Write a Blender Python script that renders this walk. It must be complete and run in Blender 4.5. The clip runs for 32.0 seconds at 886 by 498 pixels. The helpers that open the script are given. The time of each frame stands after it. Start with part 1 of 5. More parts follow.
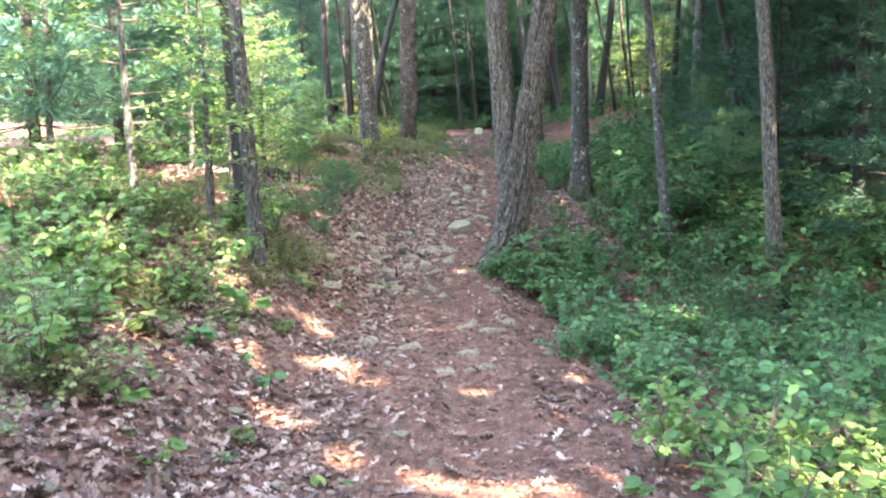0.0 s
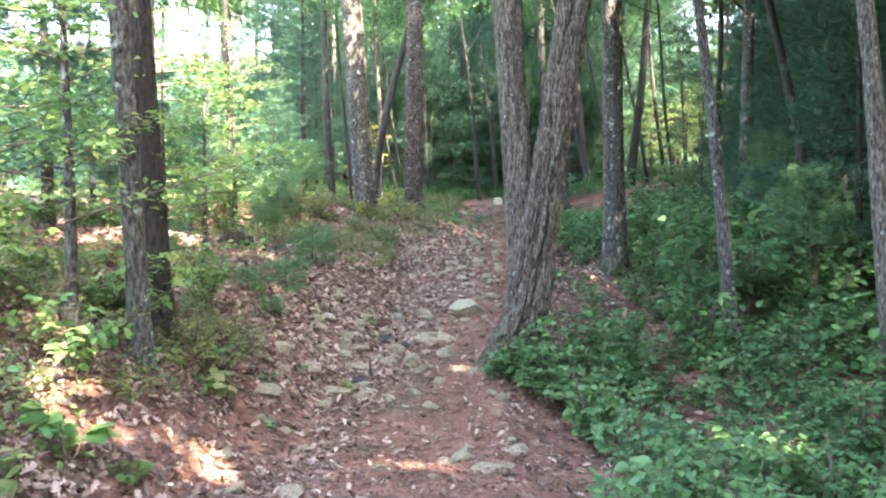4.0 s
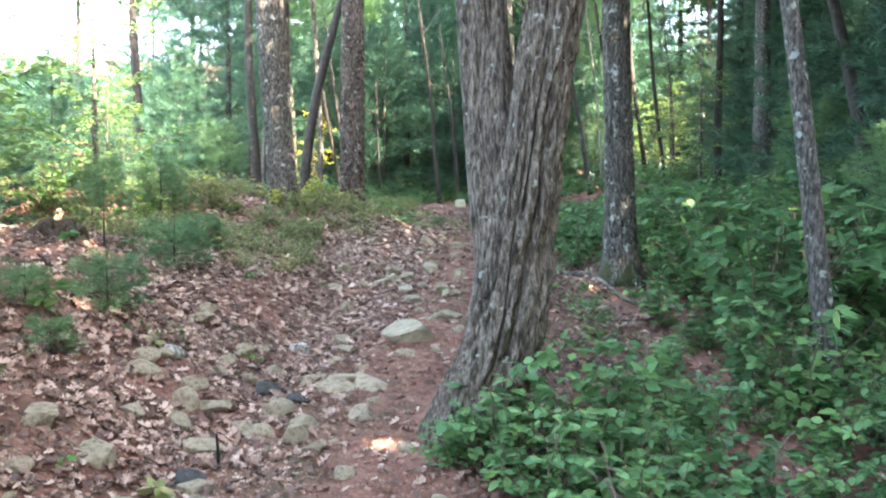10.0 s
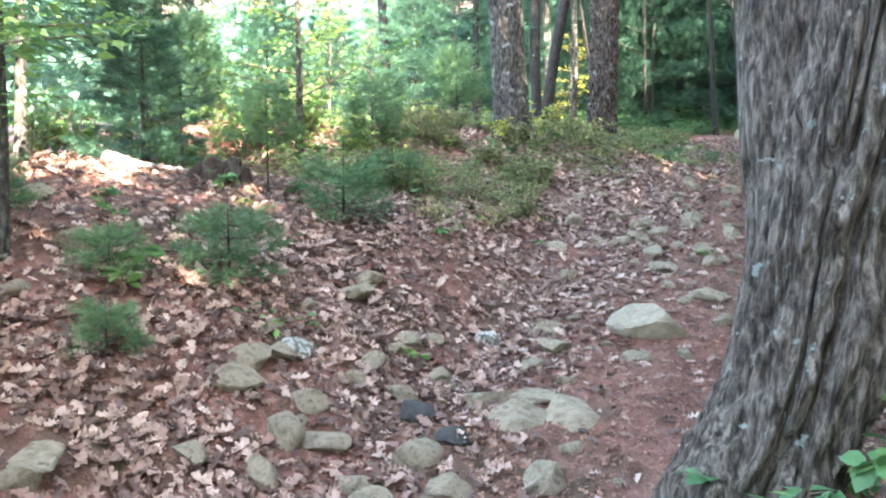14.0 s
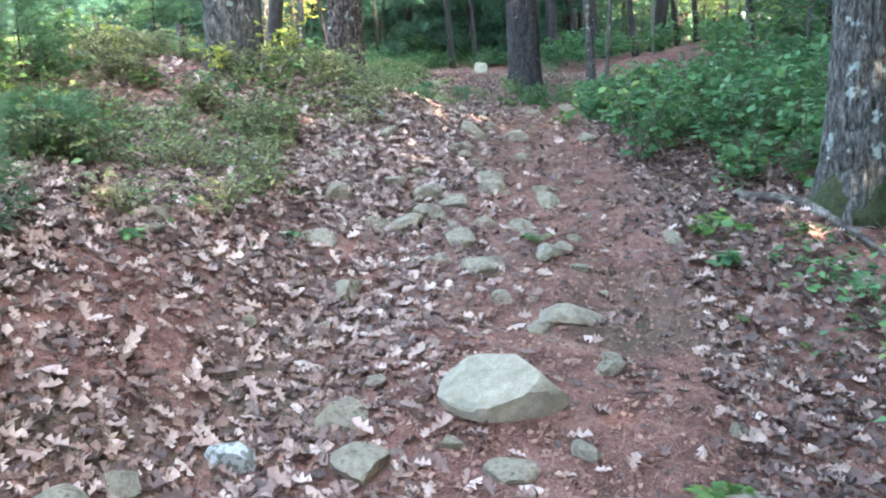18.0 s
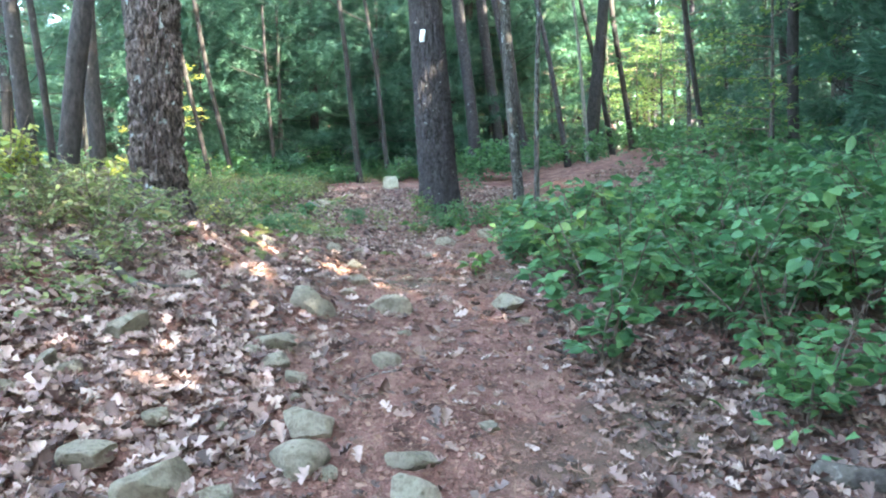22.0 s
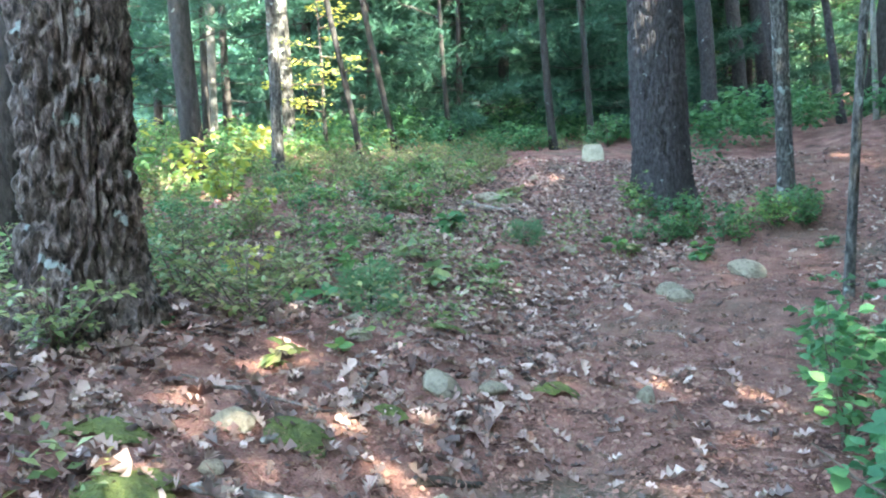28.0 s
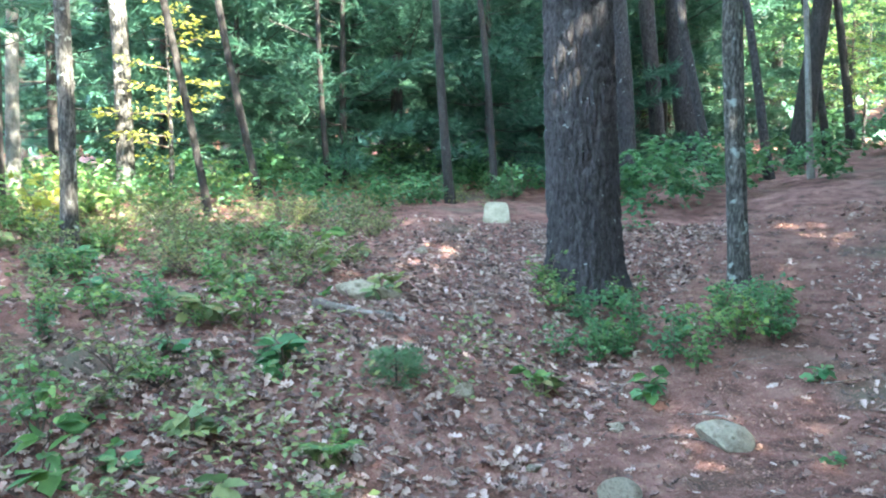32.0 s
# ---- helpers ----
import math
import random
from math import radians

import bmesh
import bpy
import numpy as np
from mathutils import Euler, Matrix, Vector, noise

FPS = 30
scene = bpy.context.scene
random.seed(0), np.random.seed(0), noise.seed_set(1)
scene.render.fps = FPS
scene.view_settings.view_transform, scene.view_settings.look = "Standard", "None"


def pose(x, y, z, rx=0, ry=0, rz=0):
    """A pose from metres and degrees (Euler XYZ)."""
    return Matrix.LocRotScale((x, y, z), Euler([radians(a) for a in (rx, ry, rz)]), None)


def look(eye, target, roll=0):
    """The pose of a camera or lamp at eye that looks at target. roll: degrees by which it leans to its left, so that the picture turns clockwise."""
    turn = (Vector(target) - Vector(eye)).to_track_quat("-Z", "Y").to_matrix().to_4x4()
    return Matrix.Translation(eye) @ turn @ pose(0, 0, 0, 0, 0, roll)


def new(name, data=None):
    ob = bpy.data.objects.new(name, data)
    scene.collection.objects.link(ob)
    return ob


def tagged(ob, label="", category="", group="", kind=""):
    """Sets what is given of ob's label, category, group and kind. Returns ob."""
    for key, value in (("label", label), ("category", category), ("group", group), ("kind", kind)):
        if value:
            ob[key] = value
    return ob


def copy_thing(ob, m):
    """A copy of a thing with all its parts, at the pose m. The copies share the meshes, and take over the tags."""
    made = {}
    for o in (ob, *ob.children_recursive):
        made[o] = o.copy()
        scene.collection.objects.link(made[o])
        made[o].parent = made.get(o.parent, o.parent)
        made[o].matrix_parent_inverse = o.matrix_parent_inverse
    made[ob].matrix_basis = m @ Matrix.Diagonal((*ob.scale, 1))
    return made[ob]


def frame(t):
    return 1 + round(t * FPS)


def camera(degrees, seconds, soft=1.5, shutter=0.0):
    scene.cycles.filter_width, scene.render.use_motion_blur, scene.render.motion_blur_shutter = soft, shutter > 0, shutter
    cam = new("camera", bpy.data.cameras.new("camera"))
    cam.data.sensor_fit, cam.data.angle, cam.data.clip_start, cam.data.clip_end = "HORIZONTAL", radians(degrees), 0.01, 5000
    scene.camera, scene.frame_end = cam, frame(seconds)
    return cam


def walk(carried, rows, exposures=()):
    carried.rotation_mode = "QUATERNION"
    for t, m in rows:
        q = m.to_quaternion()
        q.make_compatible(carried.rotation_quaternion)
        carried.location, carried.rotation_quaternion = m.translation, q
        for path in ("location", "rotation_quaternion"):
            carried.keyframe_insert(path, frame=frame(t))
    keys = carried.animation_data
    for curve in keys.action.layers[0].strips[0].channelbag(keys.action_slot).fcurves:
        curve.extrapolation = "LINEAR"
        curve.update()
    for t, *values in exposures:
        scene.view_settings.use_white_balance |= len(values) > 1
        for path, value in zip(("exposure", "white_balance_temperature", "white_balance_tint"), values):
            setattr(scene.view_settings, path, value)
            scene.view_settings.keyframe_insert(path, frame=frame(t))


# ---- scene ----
cam = camera(56.98, 32.0, soft=2.1)
# seconds, place in metres, turn in degrees
PATH = [
    (0, -0.123, 0.048, 2.217, 82.29, 0.53, 0.99),
    (0.5, -0.092, 0.382, 2.166, 80.41, 1.48, -1.29),
    (1, 0.033, 0.769, 2.131, 80.27, 1.58, -4.08),
    (1.5, 0.119, 1.136, 2.097, 82.16, -3.43, -3.03),
    (2, 0.124, 1.520, 2.180, 81.92, 1.18, -6.66),
    (2.5, 0.193, 1.971, 2.136, 83.59, 0.48, -0.26),
    (3, 0.179, 2.262, 2.005, 89.35, -2.34, -0.15),
    (3.5, 0.232, 2.708, 1.936, 89.52, 0.78, -1.08),
    (4, 0.207, 3.209, 1.903, 87.82, -0.03, 2.83),
    (4.5, 0.157, 3.661, 1.874, 87.11, 0.40, 5.35),
    (6.5, 0.267, 5.061, 1.758, 84.78, -0.18, 10.65),
    (7, 0.212, 5.422, 1.728, 82.45, 1.25, 4.21),
    (7.5, 0.247, 5.801, 1.712, 84.03, 2.26, -1.28),
    (8, 0.250, 6.170, 1.691, 85.24, 0.31, 1.77),
    (8.5, 0.186, 6.472, 1.656, 85.06, 1.50, 0.60),
    (9, 0.251, 6.792, 1.581, 87.84, 0.65, 3.23),
    (9.5, 0.335, 7.080, 1.528, 88.96, 0.36, 0.60),
    (10, 0.346, 7.353, 1.509, 89.10, 0.07, 0.37),
    (10.5, 0.419, 7.639, 1.516, 87.44, 0.20, 4.09),
    (11, 0.394, 7.911, 1.531, 83.47, -3.49, 6.68),
    (11.5, 0.302, 8.265, 1.608, 81.91, -2.28, 7.12),
    (12, 0.317, 8.566, 1.618, 82.30, -1.78, 11.41),
    (12.5, 0.334, 8.858, 1.628, 83.58, -2.86, 13.21),
    (13, 0.346, 9.219, 1.641, 84.03, -0.93, 12.97),
    (13.5, 0.490, 9.459, 1.625, 84.73, 0.38, 20.07),
    (15.5, 0.092, 10.492, 1.528, 83.37, -2.55, 14.97),
    (16, -0.052, 10.807, 1.511, 84.34, -1.87, 17.33),
    (16.5, -0.082, 11.200, 1.565, 83.74, -0.30, 15.06),
    (17, -0.117, 11.476, 1.575, 82.75, 1.76, 14.02),
    (17.5, -0.347, 11.814, 1.664, 78.47, -1.42, 9.31),
    (18, -0.280, 12.145, 1.697, 79.82, 0.55, -0.23),
    (18.5, -0.101, 12.688, 1.804, 81.16, -0.46, -4.81),
    (19, -0.011, 13.045, 1.803, 83.89, -1.57, -6.97),
    (19.5, 0.044, 13.457, 1.827, 84.37, 2.12, -9.20),
    (20, 0.192, 13.879, 1.800, 84.89, 0.94, -10.14),
    (20.5, 0.259, 14.239, 1.835, 85.45, 1.87, -5.29),
    (21, 0.215, 14.611, 1.901, 83.63, 1.45, -7.91),
    (21.5, 0.335, 15.048, 1.895, 86.62, 1.35, -6.23),
    (22, 0.396, 15.415, 1.920, 87.24, 1.52, -4.69),
    (22.5, 0.346, 15.773, 2.041, 90.19, -0.33, -5.58),
    (23, 0.397, 16.088, 2.072, 93.66, 0.79, -3.97),
    (23.5, 0.479, 16.362, 2.187, 96.72, -0.44, -6.78),
    (24, 0.535, 16.551, 2.149, 94.52, 0.85, -8.20),
    (24.5, 0.573, 16.803, 2.287, 90.14, -0.43, -8.61),
    (26.5, 0.846, 18.188, 2.453, 85.99, 0.58, -4.51),
    (27, 0.793, 18.765, 2.522, 83.93, 0.16, 1.21),
    (27.5, 0.635, 19.265, 2.535, 82.96, -0.45, 9.20),
    (28, 0.629, 19.514, 2.554, 83.27, 1.41, 9.96),
    (28.5, 0.671, 19.827, 2.655, 83.59, 0.52, 11.44),
    (29, 0.612, 20.088, 2.663, 84.11, 0.23, 13.32),
    (29.5, 0.569, 20.340, 2.732, 84.79, -0.34, 13.63),
    (30, 0.640, 20.697, 2.722, 83.76, 0.36, 14.94),
    (30.5, 0.693, 20.981, 2.809, 84.19, 0.00, 15.79),
    (31, 0.549, 21.319, 2.882, 84.13, -0.39, 8.00),
    (31.5, 0.555, 21.679, 2.912, 83.22, 0.24, 2.72),
    (32, 0.617, 21.970, 2.930, 84.94, -0.30, 3.24),
]
walk(cam, [(t, pose(x, y, z, rx, ry, rz)) for t, x, y, z, rx, ry, rz in PATH], [(0, 5.1, 8300, 12), (8, 5.24, 8300, 11), (13, 5.24, 7900, 10), (17, 5.4, 7400, 9), (22, 5.57, 7300, 6), (24, 5.64, 7100, 5), (27, 5.46, 6800, 0), (32, 5.5, 6800, 1)])

# ---- light ----
TO_SUN = Vector((0.55, -0.62, 0.80)).normalized()
world = bpy.data.worlds.new("sky")
scene.world = world
world.use_nodes = True
wn = world.node_tree
wn.nodes.clear()
sky = wn.nodes.new("ShaderNodeTexSky")
sky.sky_type, sky.sun_disc = "NISHITA", False
sky.sun_elevation, sky.sun_rotation = math.asin(TO_SUN.z), math.atan2(TO_SUN.x, TO_SUN.y)
back = wn.nodes.new("ShaderNodeBackground")
back.inputs["Strength"].default_value = 0.15
wout = wn.nodes.new("ShaderNodeOutputWorld")
wn.links.new(sky.outputs["Color"], back.inputs["Color"])
wn.links.new(back.outputs["Background"], wout.inputs["Surface"])
sun = new("sun", bpy.data.lights.new("sun", "SUN"))
sun.data.energy, sun.data.angle, sun.data.color = 2.6, radians(0.53), (1.0, 0.96, 0.88)
sun.matrix_world = look(TO_SUN * 60, (0, 0, 0))

rng = np.random.default_rng(11)

# ---- terrain, as functions of the plan ----
YS = np.arange(-30, 140.1, 0.25)


def along(ys, vs, s=5):
    a = np.pad(np.interp(YS, ys, vs), s, mode="edge")
    w = np.hanning(2 * s + 3)[1:-1]
    return np.convolve(a, w / w.sum(), "valid")


PROFILE = along([-30, -5, 0, 3, 7.25, 9.5, 10.4, 11.7, 13.3, 15, 16.9, 18, 19.3, 20.4, 22, 23.4, 25.6, 27, 29.4, 31.5, 33, 40, 60, 140],
                [2.2, 1.1, .77, .5, .14, -.06, -.12, .02, .28, .45, .78, 1.0, 1.2, 1.3, 1.45, 1.42, 1.46, 1.55, 1.77, 2.0, 2.22, 2.58, 3.6, 16])
CENTRE = along([-30, 0, 5, 8, 11, 13, 15, 17, 19, 21, 23, 25, 28, 32, 36, 60], [0, -.1, -.3, -.5, -.4, -.3, -.1, .25, .4, .5, .9, 1.2, 2.2, 4, 6, 16])
BANK = along([0, 5, 7.5, 9.5, 11, 13, 15.3, 17, 18.2, 19.3, 20.3, 21.7, 23.5, 25, 27, 29, 32, 60],
             [.3, .45, .64, 1.1, .8, .67, .68, .4, .17, .37, .55, .35, .26, .3, .36, .28, .18, .1])
SHOULDER = along([0, 18, 19.3, 22.5, 25, 60], [-.7, -.7, .2, .2, -.6, -.6])
DROP = along([-30, 5, 9, 13, 15, 17, 60], [.1, .15, .28, .27, .15, 0, 0])
TABLE = np.random.default_rng(3).random((64, 64))


def vnoise(u, v, wrap=64):
    """Smooth noise from 0 to 1; wraps after that many cells in u."""
    iu, iv = np.floor(u).astype(int), np.floor(v).astype(int)
    fu, fv = u - iu, v - iv
    fu, fv = fu * fu * (3 - 2 * fu), fv * fv * (3 - 2 * fv)
    a, b, c, d = iu % wrap % 64, (iu + 1) % wrap % 64, iv % 64, (iv + 1) % 64
    return (TABLE[a, c] * (1 - fu) + TABLE[b, c] * fu) * (1 - fv) + (TABLE[a, d] * (1 - fu) + TABLE[b, d] * fu) * fv


def centre(y):
    return np.interp(y, YS, CENTRE)


def height(x, y, fine=True):
    x, y = np.asarray(x, float), np.asarray(y, float)
    q = np.clip(y, -30, 140)
    u = x - centre(q)
    v, w = np.maximum(0, -u + np.interp(q, YS, SHOULDER)), np.maximum(0, u - .8)
    v = np.where(v < .6, v * v / 1.2, v - .3)
    z = np.interp(q, YS, PROFILE) + np.interp(q, YS, BANK) * 2.2 * (1 - np.exp(-v / 2.2)) - np.interp(q, YS, DROP) * 2 * (1 - np.exp(-w / 2))
    g = np.clip((q - 24) / 8, 0, 1)
    z = z + .15 * np.clip(x - 1.5, 0, 7) * g * g * (3 - 2 * g)
    far = np.hypot(x, y - 15)
    z = z + .16 * np.maximum(0, far - 48)
    if fine:
        z = z + .10 * (vnoise(x * .9, y * .9) - .5) + .045 * (vnoise(x * 2.7 + 9, y * 2.7) - .5) + .022 * (vnoise(x * 8, y * 8 + 5) - .5)
    return z


def gz(x, y):
    return float(height(x, y))


# ---- mesh helpers ----
def mesh_of(name, verts, faces, material, smooth=True):
    """faces: an array with one row a face, all of one length."""
    verts, faces = np.asarray(verts, np.float32), np.asarray(faces, np.int32)
    me = bpy.data.meshes.new(name)
    n, k = faces.shape
    me.vertices.add(len(verts))
    me.vertices.foreach_set("co", verts.ravel())
    me.loops.add(n * k)
    me.loops.foreach_set("vertex_index", faces.ravel())
    me.polygons.add(n)
    me.polygons.foreach_set("loop_start", np.arange(0, n * k, k, dtype=np.int32))
    me.update(calc_edges=True)
    if smooth:
        me.polygons.foreach_set("use_smooth", np.ones(n, bool))
    me.materials.append(material)
    return me


def part(name, me, parent, label="", kind=""):
    ob = new(name, me)
    ob.parent = parent
    if kind:
        tagged(ob, kind=kind)
    if label:
        tagged(ob, label=label)
    return ob


def join(pieces):
    vs, fs, k = [], [], 0
    for v, f in pieces:
        vs.append(v)
        fs.append(np.asarray(f) + k)
        k += len(v)
    return np.concatenate(vs), np.concatenate(fs)


def tube(points, radii, segs=8, shape=None):
    """A tube along points. shape(angle, length) scales the radius. Returns verts and quads; the ends are drawn together."""
    p, r = np.asarray(points, float), np.asarray(radii, float)
    d = np.gradient(p, axis=0)
    d /= np.linalg.norm(d, axis=1)[:, None] + 1e-9
    ref = np.where(np.abs(d[:, 2:3]) > .9, [[1.0, 0, 0]], [[0, 0, 1.0]])
    a = np.cross(d, ref)
    a /= np.linalg.norm(a, axis=1)[:, None] + 1e-9
    b = np.cross(d, a)
    ang = np.linspace(0, 2 * np.pi, segs, endpoint=False)
    s = np.concatenate([[0], np.cumsum(np.linalg.norm(np.diff(p, axis=0), axis=1))])
    rr = r[:, None] * np.ones(segs)
    if shape is not None:
        rr = rr * shape(ang[None, :] + 0 * s[:, None], s[:, None] + 0 * ang[None, :])
    v = p[:, None] + rr[..., None] * (np.cos(ang)[None, :, None] * a[:, None] + np.sin(ang)[None, :, None] * b[:, None])
    n = len(p)
    i = np.arange(n - 1)[:, None] * segs + np.arange(segs)[None]
    j = np.arange(n - 1)[:, None] * segs + (np.arange(segs)[None] + 1) % segs
    f = np.stack([i, j, j + segs, i + segs], -1).reshape(-1, 4)
    return v.reshape(-1, 3), f


def turns(direction, roll):
    """Frames whose second axis points along each direction."""
    y = direction / (np.linalg.norm(direction, axis=1)[:, None] + 1e-9)
    ref = np.where(np.abs(y[:, 2:3]) > .95, [[1.0, 0, 0]], [[0, 0, 1.0]])
    x = np.cross(y, ref)
    x /= np.linalg.norm(x, axis=1)[:, None] + 1e-9
    z = np.cross(x, y)
    c, s = np.cos(roll)[:, None], np.sin(roll)[:, None]
    return np.stack([x * c + z * s, y, z * c - x * s], -1)


def scatter(shape_v, shape_f, places, frames, sizes):
    v = np.einsum("nij,kj->nki", frames, shape_v) * np.asarray(sizes)[:, None, None] + places[:, None]
    n, k = len(places), len(shape_v)
    f = (np.asarray(shape_f)[None] + (np.arange(n) * k)[:, None, None]).reshape(-1, len(shape_f[0]))
    return v.reshape(-1, 3), f


# leaf shapes of unit length along y
MID_V = np.array([[0, 0, 0], [-.30, .28, .05], [-.29, .62, .05], [0, 1, -.06], [.29, .62, .05], [.30, .28, .05], [0, .48, -.01]])
MID_T = np.array([[6, 1, 0], [6, 2, 1], [6, 3, 2], [6, 4, 3], [6, 5, 4], [6, 0, 5]])
SMALL_V = np.array([[0, 0, 0], [-.27, .45, .08], [0, 1, -.06], [.27, .45, .08]])
SMALL_T = np.array([[0, 2, 1], [0, 3, 2]])
side = np.array([[.02, .0], [.17, .15], [.10, .28], [.30, .44], [.13, .57], [.25, .76]])
OAK_V = np.concatenate([[[0, .5, -.03]], np.column_stack([side, .30 * side[:, 0]]), [[0, 1.0, .08]], np.column_stack([-side[::-1, 0], side[::-1, 1], .42 * side[::-1, 0]])])
OAK_V[[2, 4, 6, 8, 10, 12], 2] += .06
OAK_T = np.array([[0, 1 + i, 1 + (i + 1) % 13] for i in range(13)])
NEEDLE_V = np.array([[-.035, 0, 0], [.035, 0, 0], [0, 1, 0]])
WIDE_V = np.array([[-.03, 0, 0], [.06, .35, .02], [0, 1, 0]])
NEEDLE_T = np.array([[0, 1, 2]])


def unit(n, r=None):
    v = (r or rng).normal(size=(n, 3))
    return v / np.linalg.norm(v, axis=1)[:, None]


# ---- materials ----
def nodes_of(name):
    m = bpy.data.materials.new(name)
    m.use_nodes = True
    t = m.node_tree
    t.nodes.clear()
    return m, t.nodes.new, t.links.new


def ramp(add, stops):
    r = add("ShaderNodeValToRGB")
    e = r.color_ramp.elements
    while len(e) < len(stops):
        e.new(0.5)
    for el, (p, c) in zip(e, stops):
        el.position, el.color = p, (*c, 1)
    return r


def leaf_material(name, colours, through_light=0.35, rough=0.5):
    m, add, link = nodes_of(name)
    geo, info = add("ShaderNodeNewGeometry"), add("ShaderNodeObjectInfo")
    mixv = add("ShaderNodeMath")
    mixv.operation = "MULTIPLY_ADD"
    mixv.inputs[1].default_value = 0.65
    sc = add("ShaderNodeMath")
    sc.operation = "MULTIPLY"
    sc.inputs[1].default_value = 0.35
    link(info.outputs["Random"], sc.inputs[0])
    link(geo.outputs["Random Per Island"], mixv.inputs[0])
    link(sc.outputs[0], mixv.inputs[2])
    n = len(colours)
    r = ramp(add, [(i / max(1, n - 1), c) for i, c in enumerate(colours)])
    link(mixv.outputs[0], r.inputs["Fac"])
    tex = add("ShaderNodeTexNoise")
    tex.inputs["Scale"].default_value = 45
    co = add("ShaderNodeTexCoord")
    link(co.outputs["Object"], tex.inputs["Vector"])
    hs = add("ShaderNodeHueSaturation")
    mr = add("ShaderNodeMapRange")
    mr.inputs["To Min"].default_value, mr.inputs["To Max"].default_value = 0.7, 1.3
    link(tex.outputs["Fac"], mr.inputs["Value"])
    link(mr.outputs[0], hs.inputs["Value"])
    link(r.outputs["Color"], hs.inputs["Color"])
    p, tr, mx, out = add("ShaderNodeBsdfPrincipled"), add("ShaderNodeBsdfTranslucent"), add("ShaderNodeMixShader"), add("ShaderNodeOutputMaterial")
    p.inputs["Roughness"].default_value = rough
    p.inputs["Specular IOR Level"].default_value = 0.35
    link(hs.outputs["Color"], p.inputs["Base Color"])
    link(hs.outputs["Color"], tr.inputs["Color"])
    mx.inputs["Fac"].default_value = through_light
    link(p.outputs[0], mx.inputs[1])
    link(tr.outputs[0], mx.inputs[2])
    link(mx.outputs[0], out.inputs["Surface"])
    return m


def rough_material(name, stops, scale=(1, 1, 1), tex_scale=6.0, fleck=None, fleck_scale=9.0, fleck_at=(0.60, 0.66), bump=0.4, fine=60.0, rough=0.9, varied=0.25):
    """Noise colour at two scales, flecks of a second colour (lichen, moss, dirt), bump."""
    m, add, link = nodes_of(name)
    co, mp = add("ShaderNodeTexCoord"), add("ShaderNodeMapping")
    mp.inputs["Scale"].default_value = scale
    link(co.outputs["Object"], mp.inputs["Vector"])
    info = add("ShaderNodeObjectInfo")
    off = add("ShaderNodeVectorMath")
    off.operation = "ADD"
    mul = add("ShaderNodeMath")
    mul.operation = "MULTIPLY"
    mul.inputs[1].default_value = 37
    link(info.outputs["Random"], mul.inputs[0])
    link(mp.outputs[0], off.inputs[0])
    link(mul.outputs[0], off.inputs[1])
    n1, n2 = add("ShaderNodeTexNoise"), add("ShaderNodeTexNoise")
    n1.inputs["Scale"].default_value, n1.inputs["Detail"].default_value = tex_scale, 8
    n1.inputs["Roughness"].default_value = 0.65
    n2.inputs["Scale"].default_value, n2.inputs["Detail"].default_value = fine, 4
    link(off.outputs[0], n1.inputs["Vector"])
    link(off.outputs[0], n2.inputs["Vector"])
    r = ramp(add, stops)
    link(n1.outputs["Fac"], r.inputs["Fac"])
    hs, mr = add("ShaderNodeHueSaturation"), add("ShaderNodeMapRange")
    mr.inputs["To Min"].default_value, mr.inputs["To Max"].default_value = 1 - varied * 1.6, 1 + varied * 1.6
    link(n2.outputs["Fac"], mr.inputs["Value"])
    link(mr.outputs[0], hs.inputs["Value"])
    link(r.outputs["Color"], hs.inputs["Color"])
    col = hs.outputs["Color"]
    if fleck:
        n3, r3, mx = add("ShaderNodeTexNoise"), ramp(add, [(fleck_at[0], (0, 0, 0)), (fleck_at[1], (1, 1, 1))]), add("ShaderNodeMix")
        n3.inputs["Scale"].default_value, n3.inputs["Detail"].default_value = fleck_scale, 5
        off3 = add("ShaderNodeVectorMath")
        off3.operation = "ADD"
        link(co.outputs["Object"], off3.inputs[0])
        link(mul.outputs[0], off3.inputs[1])
        link(off3.outputs[0], n3.inputs["Vector"])
        link(n3.outputs["Fac"], r3.inputs["Fac"])
        mx.data_type = "RGBA"
        link(r3.outputs["Color"], mx.inputs["Factor"])
        link(col, mx.inputs["A"])
        mx.inputs["B"].default_value = (*fleck, 1)
        col = mx.outputs["Result"]
    p, out, bm = add("ShaderNodeBsdfPrincipled"), add("ShaderNodeOutputMaterial"), add("ShaderNodeBump")
    p.inputs["Roughness"].default_value = rough
    p.inputs["Specular IOR Level"].default_value = 0.25
    sm = add("ShaderNodeMath")
    sm.operation = "ADD"
    link(n1.outputs["Fac"], sm.inputs[0])
    link(n2.outputs["Fac"], sm.inputs[1])
    bm.inputs["Strength"].default_value, bm.inputs["Distance"].default_value = bump, 0.02
    link(sm.outputs[0], bm.inputs["Height"])
    link(col, p.inputs["Base Color"])
    link(bm.outputs[0], p.inputs["Normal"])
    link(p.outputs[0], out.inputs["Surface"])
    return m


